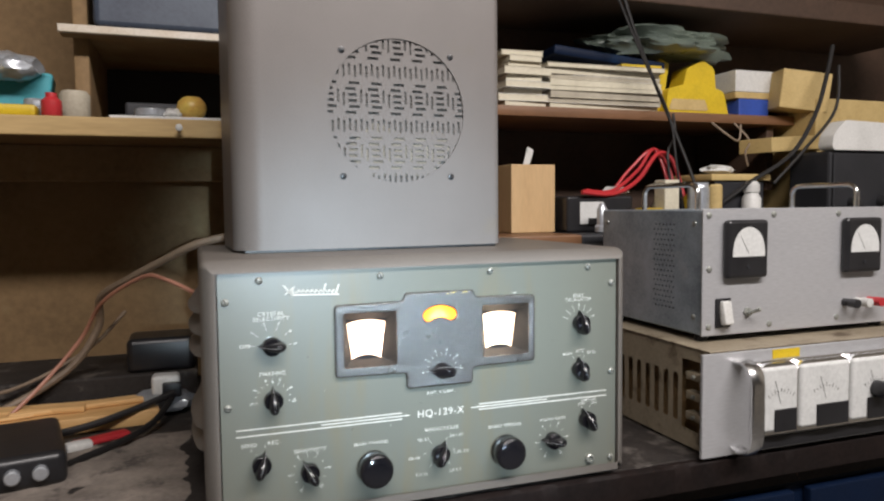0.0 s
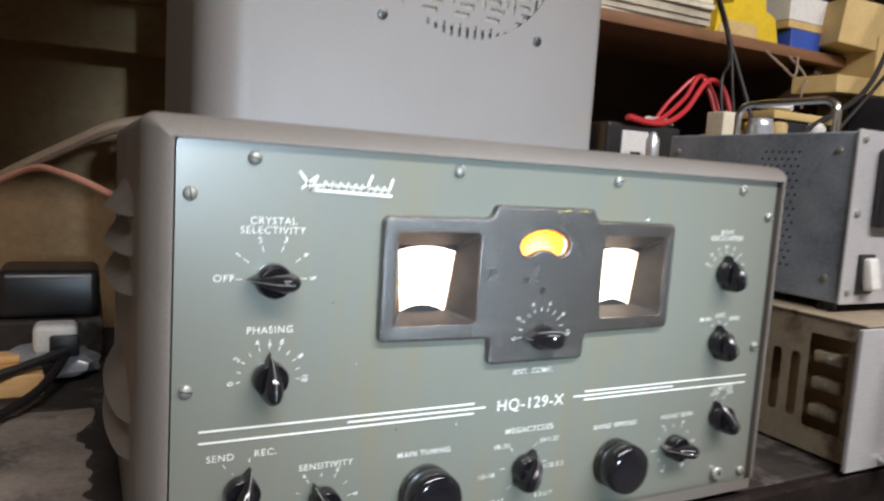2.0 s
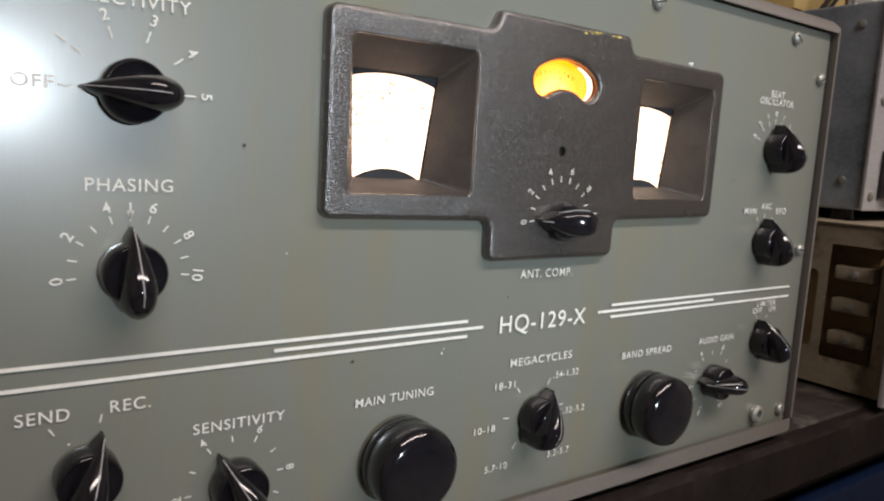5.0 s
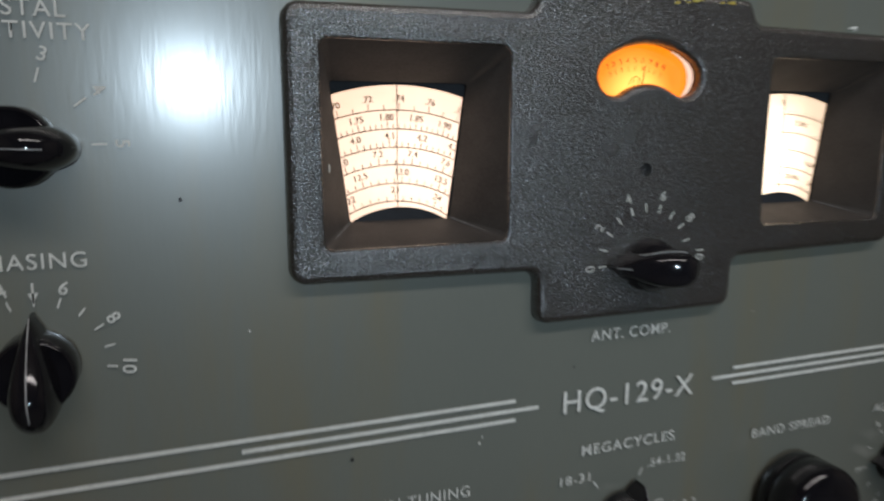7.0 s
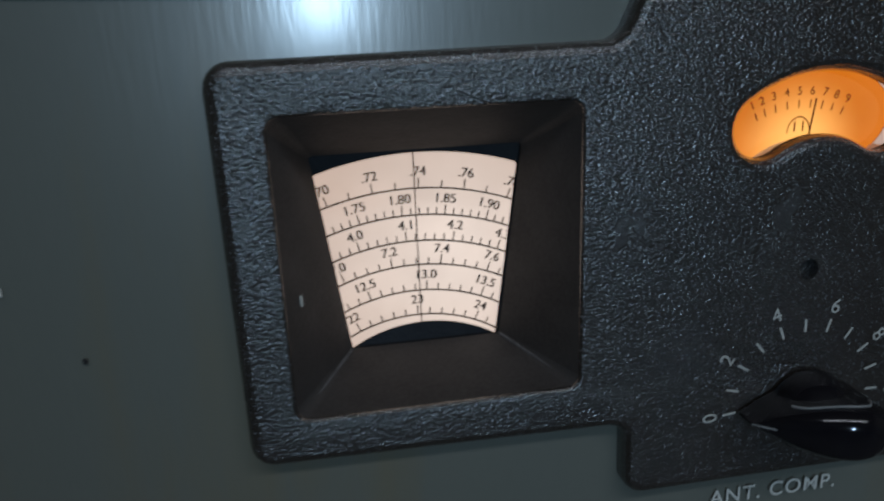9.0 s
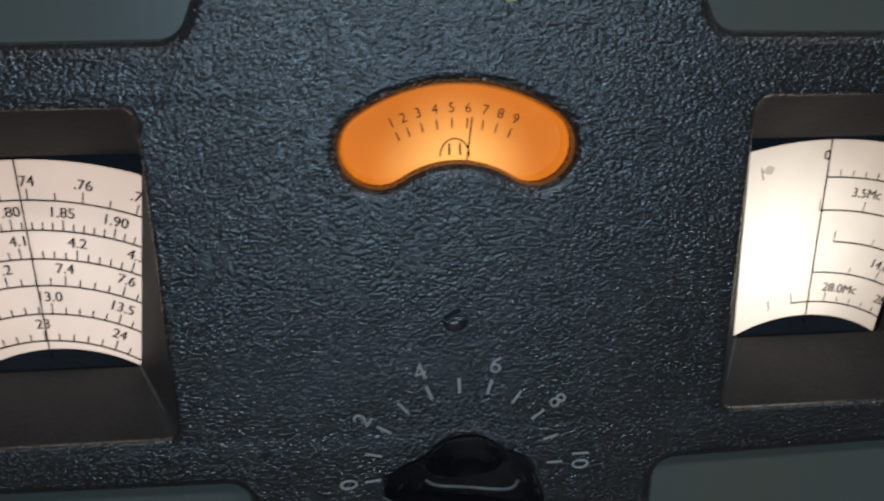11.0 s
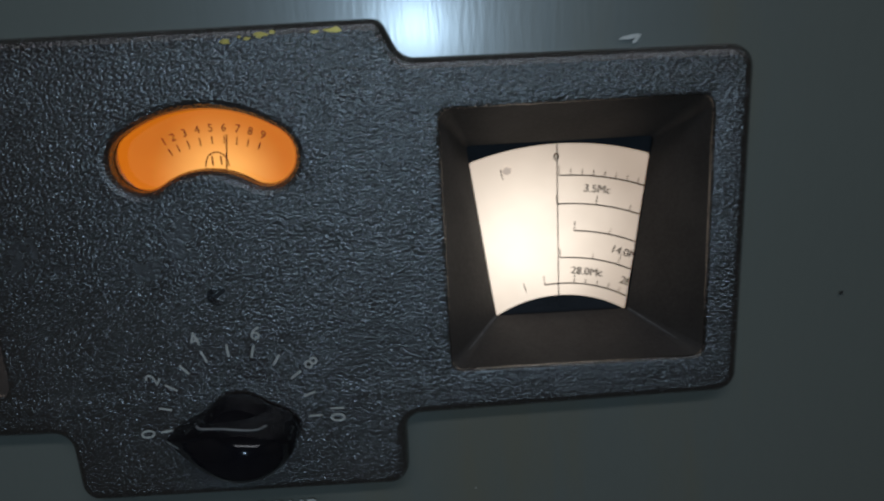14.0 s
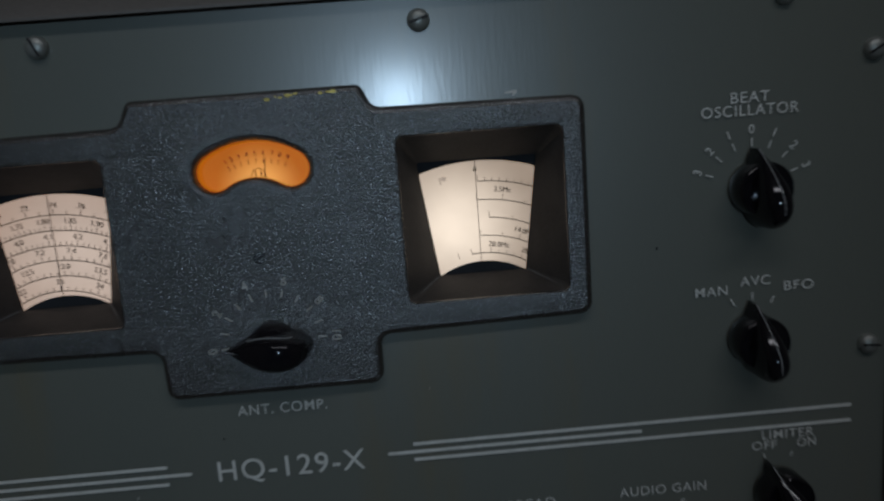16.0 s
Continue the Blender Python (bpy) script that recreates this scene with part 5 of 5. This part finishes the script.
# clutter between the box and the shelf
clutter = [("jar", lathe([(0.022, 0), (0.024, 0.004), (0.024, 0.05), (0.018, 0.058), (0.018, 0.068), (0, 0.068)], pose(0.655, 0.46, 1.0468), 18), PAPER, "cloudy jar with a pale lid", "jar"),
           ("yellow_tape_roll", lathe([(0.014, 0), (0.030, 0), (0.031, 0.002), (0.031, 0.045), (0.014, 0.046), (0.014, 0)], pose(0.610, 0.44, 1.0468), 22), YELLOW, "roll of bright yellow tape", "tape"),
           ("yellow_bottle", lathe([(0.018, 0), (0.020, 0.003), (0.020, 0.065), (0.008, 0.080), (0.008, 0.092), (0, 0.092)], pose(0.705, 0.43, 1.0468), 18), YELLOW, "small yellow bottle among clutter", "bottle"),
           ("dark_box", box(0.735, 0.86, 0.40, 0.52, 1.0468, 1.146, 0.004), DARK, "small dark box among the clutter", "box"),
           ("cardboard_sheet", box(0.722, 0.872, 0.395, 0.525, 1.1465, 1.160, 0.002), CARTON, "tan cardboard lid on a dark box", "cardboard"),
           ("white_rag", crumpled(0.765, 0.43, 1.1605, 0.034, 0.022, 0.010, 7.7), WHITE, "crumpled white rag on cardboard", "rag"),
           ("white_rag", crumpled(0.560, 0.49, 1.1185, 0.028, 0.02, 0.010, 5.2), WHITE, "crumpled white cloth on the meter case", "rag"),
           ("cream_carton", box(0.618, 0.652, 0.405, 0.440, 1.0468, 1.148, 0.002), PAPER, "narrow cream card carton standing among clutter", "carton"),
           ("grey_tin", lathe([(0.020, 0), (0.021, 0.002), (0.021, 0.084), (0.019, 0.087), (0.019, 0.095), (0, 0.096)], pose(0.690, 0.395, 1.0468), 20), SILVER, "dull silvery tin standing among clutter", "tin"),
           ("capped_bottle", lathe([(0.017, 0), (0.019, 0.003), (0.019, 0.062), (0.013, 0.074), (0.016, 0.076), (0.016, 0.090), (0.010, 0.098), (0, 0.100)], pose(0.812, 0.384, 1.0468), 20), WHITE, "small white bottle with a domed cap", "bottle"),
           ("brown_tube", lathe([(0.012, 0), (0.013, 0.002), (0.013, 0.088), (0.009, 0.092), (0, 0.092)], pose(0.722, 0.384, 1.0468), 16), CARTON, "short brown cardboard tube on the case", "tube"),
           ("valve", lathe([(0.012, 0), (0.014, 0.002), (0.014, 0.012), (0.010, 0.016), (0.010, 0.045), (0.004, 0.056), (0, 0.057)], pose(0.475, 0.405, 1.0468), 14), SILVER, "small glass valve on the case", "valve")]
for name, bm, m_, lab, cat in clutter:
    single(name, bm, m_, lab, cat)
for pts, r in (([(0.452, 0.44, 1.125), (0.53, 0.45, 1.122), (0.60, 0.47, 1.150), (0.655, 0.48, 1.205), (0.685, 0.47, 1.190), (0.700, 0.45, 1.110)], 0.0045),
               ([(0.465, 0.45, 1.128), (0.54, 0.47, 1.128), (0.615, 0.49, 1.172), (0.660, 0.50, 1.216), (0.695, 0.49, 1.165), (0.690, 0.47, 1.09)], 0.0040),
               ([(0.560, 0.50, 1.127), (0.61, 0.51, 1.176), (0.665, 0.50, 1.212), (0.680, 0.46, 1.10)], 0.0035)):
    single("red_lead", tube(pts, r), RED, "red rubber-covered test lead looping over the clutter", "cable", "red test leads")
for pts, r in (([(0.560, 0.47, 1.525), (0.590, 0.465, 1.44), (0.640, 0.46, 1.33), (0.680, 0.44, 1.22), (0.705, 0.42, 1.13), (0.715, 0.41, 1.05)], 0.0036),
               ([(0.548, 0.475, 1.525), (0.600, 0.46, 1.40), (0.660, 0.45, 1.28), (0.672, 0.44, 1.18), (0.690, 0.43, 1.05)], 0.0026),
               ([(0.700, 0.49, 1.29), (0.690, 0.47, 1.24), (0.665, 0.46, 1.20), (0.675, 0.45, 1.09)], 0.003)):
    single("black_cable", tube(pts, r), CABLE, "black cable hanging in front of the shelf", "cable", "hanging black cables")
for pts, r in (([(1.06, 0.42, 1.44), (1.02, 0.40, 1.36), (0.97, 0.38, 1.28), (0.90, 0.37, 1.20), (0.80, 0.38, 1.14), (0.74, 0.39, 1.10)], 0.0045),
               ([(1.09, 0.43, 1.40), (1.05, 0.40, 1.30), (0.96, 0.385, 1.22), (0.86, 0.375, 1.14)], 0.0035), ([(0.80, 0.49, 1.275), (0.82, 0.47, 1.25), (0.85, 0.465, 1.235), (0.86, 0.47, 1.27)], 0.0022),
               ([(0.86, 0.49, 1.275), (0.875, 0.46, 1.235), (0.86, 0.455, 1.21), (0.872, 0.46, 1.18)], 0.0022)):
    single("loose_wire", tube(pts, r), CABLE if r > 0.003 else TAN_CABLE, "dusty loose wire tangled under the shelf", "wire", "tangled wires")

# ---- shelves on the left ----
lshelf = thing("left_shelf", -0.6, 0.58, 1.22, "pine-edged shelf on the brown board wall", "shelf", "", "structure")
part("shelf_board", box(-1.65, 0.10, 0.402, 0.757, 1.213, 1.234, 0.0015), WALL, lshelf)
part("pine_edge", box(-1.65, 0.10, 0.388, 0.4015, 1.2085, 1.2365, 0.002), PINE, lshelf, "pale pine edge strip with knots")
part("lower_batten", box(-1.65, 0.10, 0.60, 0.62, 1.150, 1.2125, 0.002), WALL, lshelf, "stained batten under the shelf")
part("peg", lathe([(0.003, 0), (0.003, 0.012), (0.0055, 0.016), (0.005, 0.022), (0, 0.024)], pose(-0.277, 0.388, 1.222, 90), 12), WHITE, lshelf, "white peg")
part("upright", box(-0.432, -0.410, 0.50, 0.757, 1.235, 1.75, 0.002), WALL, lshelf)
part("upper_board", box(-0.446, 0.10, 0.46, 0.499, 1.372, 1.3795, 0.001), WALL, lshelf)
part("upper_board", box(-0.4095, 0.10, 0.4995, 0.757, 1.372, 1.3795, 0.001), WALL, lshelf)
part("upper_edge", box(-0.446, 0.10, 0.450, 0.4595, 1.371, 1.3825, 0.001), mat("chipped_white_edge", (0.62, 0.58, 0.52), (0.5, 0.42, 0.32), scale=14, rough=0.5), lshelf, "chipped white edge strip")
# thin dark sheet painting the shade in the bay under the upper board
part("recess_shade_sheet", box(-0.4095, 0.10, 0.745, 0.757, 1.236, 1.370), DARK, lshelf)
bin_ = thing("dark_bin", -0.23, 0.58, 1.38, "dark blue-grey plastic bin on the upper shelf", "bin")
part("body", box(-0.400, -0.02, 0.475, 0.70, 1.387, 1.56, 0.010, 3), SLATE, bin_)
part("foot", box(-0.392, -0.03, 0.480, 0.69, 1.380, 1.3868, 0.002), BLACK, bin_)
tray = thing("paper_tray", -0.28, 0.5, 1.2345, "white papers with small parts lying on the shelf", "papers")
part("sheet", box(-0.375, -0.17, 0.405, 0.56, 1.2368, 1.2420, 0.0008), WHITE, tray)
part("sheet_lower", box(-0.36, -0.16, 0.41, 0.60, 1.2345, 1.2366), PAPER2, tray)
single("black_tray", box(-0.362, -0.235, 0.520, 0.60, 1.2422, 1.278, 0.004), DARK, "black parts tray on the papers", "tray")
single("pale_cup", lathe([(0.018, 0), (0.026, 0.006), (0.026, 0.016), (0.02, 0.018), (0, 0.018)], pose(-0.318, 0.46, 1.2421), 20), SILVER, "shallow silvery cup on the papers", "cup")
fruit = lathe([(0, 0), (0.012, 0.001), (0.020, 0.008), (0.023, 0.018), (0.021, 0.028), (0.013, 0.036), (0.004, 0.035), (0, 0.033)], pose(-0.258, 0.445, 1.2421), 22)
single("round_fruit", fruit, APPLE, "small yellow round fruit with a red cheek on the papers", "fruit")
single("white_lump", crumpled(-0.286, 0.44, 1.2421, 0.014, 0.012, 0.009, 2.0), WHITE, "crumpled white tissue on the papers", "tissue")
single("teal_box", box(-0.060, 0.060, -0.04, 0.04, 0, 0.085, 0.004), TEAL, "teal printed package on the shelf", "package", "", "", pose(-0.543, 0.56, 1.2345, 0, 8, 6) @ pose(0, 0, 0.009))
single("crumpled_wrap", crumpled(-0.530, 0.50, 1.300, 0.048, 0.04, 0.024, 4.0), SILVER, "crumpled clear wrapping on the package", "wrapping")
single("yellow_case", box(-0.62, -0.472, 0.405, 0.44, 1.2368, 1.254, 0.004), YELLOW, "flat yellow plastic case at the shelf edge", "case")
single("clear_jar", lathe([(0.020, 0), (0.022, 0.004), (0.022, 0.040), (0.018, 0.046), (0, 0.046)], pose(-0.428, 0.462, 1.2368), 18), PAPER2, "cloudy small jar of parts", "jar")
single("red_cap_bottle", lathe([(0.012, 0), (0.014, 0.003), (0.014, 0.024), (0.008, 0.030), (0.008, 0.036), (0, 0.036)], pose(-0.453, 0.418, 1.2368), 14), RED, "tiny bottle with a red body", "bottle")
single("small_tin", lathe([(0.016, 0), (0.016, 0.030), (0.014, 0.032), (0, 0.032)], pose(-0.482, 0.463, 1.2368), 16), SILVER, "small silvery tin on the shelf", "tin")

# ---- things on the bench beside the receiver ----
planks = thing("split_boards", -0.5, 0.62, TOP, "split orange wooden boards lying on the bench", "boards")
for px, py, w, d, h, turn, z in ((-0.56, 0.470, 0.235, 0.055, 0.024, 5, 0), (-0.60, 0.485, 0.17, 0.018, 0.010, -4, 0.0245), (-0.44, 0.480, 0.10, 0.014, 0.009, 11, 0.0245), (-0.58, 0.440, 0.08, 0.008, 0.006, 14, 0.0245)):
    part("board", box(-w, w, -d, d, 0, h, 0.003), SPLIT, planks, "", pose(px, py, TOP + z + 0.0004, 0, 0, turn))
dv = thing("black_device", -0.55, 0.34, TOP, "black plastic device with two small silvery knobs on the bench", "device")
part("body", box(-0.125, 0.115, -0.09, 0.09, 0.0, 0.043, 0.010, 3), BLACK, dv, "", pose(-0.55, 0.275, TOP + 0.0004, 0, 0, 12))
for kx in (0.055, 0.085):
    part("knob", lathe([(0.009, 0), (0.009, 0.010), (0.007, 0.012), (0, 0.012)], pose(-0.55, 0.275, TOP, 0, 0, 12) @ pose(kx, -0.0895, 0.022, 90), 14), SILVER, dv)
single("dark_adapter", box(-0.378, -0.266, 0.560, 0.655, 0.8145, 0.874, 0.010, 3), BLACK, "black power adapter lying behind the receiver", "adapter")
single("dark_wall_block", box(-0.66, -0.262, 0.555, 0.757, TOP, 0.814, 0.004), BENCH, "dusty grey board block behind the receiver", "block")
plug = thing("mains_plug", -0.30, 0.50, TOP, "grey and white plug on a crumpled foil at the boards", "plug")
part("foil", crumpled(-0.315, 0.50, TOP + 0.0005, 0.045, 0.035, 0.022, 9.0, 0.4), SILVER, plug)
part("plug_body", box(-0.335, -0.290, 0.475, 0.51, 0.792, 0.825, 0.007, 3), WHITE, plug)
part("plug_side", box(-0.318, -0.288, 0.465, 0.474, 0.790, 0.815, 0.003), BLACK, plug)
tag = thing("red_tag", -0.46, 0.44, TOP, "red and white plastic strip lying on the bench", "strip")
part("strip", box(-0.040, 0.040, -0.012, 0.012, 0, 0.008, 0.003), RED, tag, "", pose(-0.400, 0.375, TOP + 0.0004, 0, 0, 28))
part("cap", box(-0.018, 0.018, -0.011, 0.011, 0, 0.014, 0.005), WHITE, tag, "", pose(-0.425, 0.340, TOP + 0.0004, 0, 0, 20))
for pts, r, m_, lab in (
        ([(-0.20, 0.352, 1.060), (-0.255, 0.360, 1.048), (-0.30, 0.40, 1.025), (-0.36, 0.46, 0.990), (-0.41, 0.52, 0.955), (-0.42, 0.56, 0.90), (-0.47, 0.55, 0.83), (-0.58, 0.50, 0.775), (-0.68, 0.46, 0.764)], 0.0062, TAN_CABLE, "dusty tan cable sagging from the back of the loudspeaker"),
        ([(-0.262, 0.26, 0.985), (-0.30, 0.31, 1.000), (-0.335, 0.37, 1.000), (-0.40, 0.45, 0.955), (-0.44, 0.50, 0.89), (-0.50, 0.48, 0.82), (-0.56, 0.44, 0.765)], 0.0032, COPPER, "pinkish copper wire from the receiver's side"),
        ([(-0.30, 0.46, 0.80), (-0.36, 0.43, 0.785), (-0.45, 0.40, 0.770), (-0.58, 0.42, 0.765), (-0.80, 0.45, 0.763)], 0.0055, CABLE, "black mains cable lying across the bench"),
        ([(-0.30, 0.47, 0.795), (-0.33, 0.38, 0.775), (-0.40, 0.30, 0.764), (-0.52, 0.20, 0.763), (-0.75, 0.18, 0.763)], 0.0050, CABLE, "black cable running forward over the bench"),
        ([(-0.38, 0.60, 0.92), (-0.44, 0.58, 0.86), (-0.55, 0.53, 0.81), (-0.70, 0.55, 0.79)], 0.0030, TAN_CABLE, "thin grey wire behind the boards")):
    single("cable", tube(pts, r), m_, lab, "cable", "cables beside the receiver")


def dust_layer():
    """Thin lumpy sheet of dust and shavings, thinning to nothing at its ragged border."""
    bm = bmesh.new()
    nx, ny = 90, 60
    rows = []
    for j in range(ny + 1):
        row = []
        for i in range(nx + 1):
            u, v = i / nx, j / ny
            x, y = -0.95 + 0.685 * u, 0.03 + 0.36 * v
            rim = min(1.0, 8 * min(u, 1 - u, v, 1 - v))
            h = 0.0045 * (0.80 + noise.noise(Vector((x * 18, y * 18, 2.0))) + 0.5 * noise.noise(Vector((x * 60, y * 60, 7.0)))) * rim
            row.append(bm.verts.new((x, y, TOP - 0.0008 + max(0.0, h) + 0.0002)))
        rows.append(row)
    for a, b in zip(rows, rows[1:]):
        for k in range(nx):
            bm.faces.new((a[k], a[k + 1], b[k + 1], b[k]))
    return bm


single("bench_dust", dust_layer(), DUST, "grey dust and shavings spread over the bench", "dust", "", "stuff")
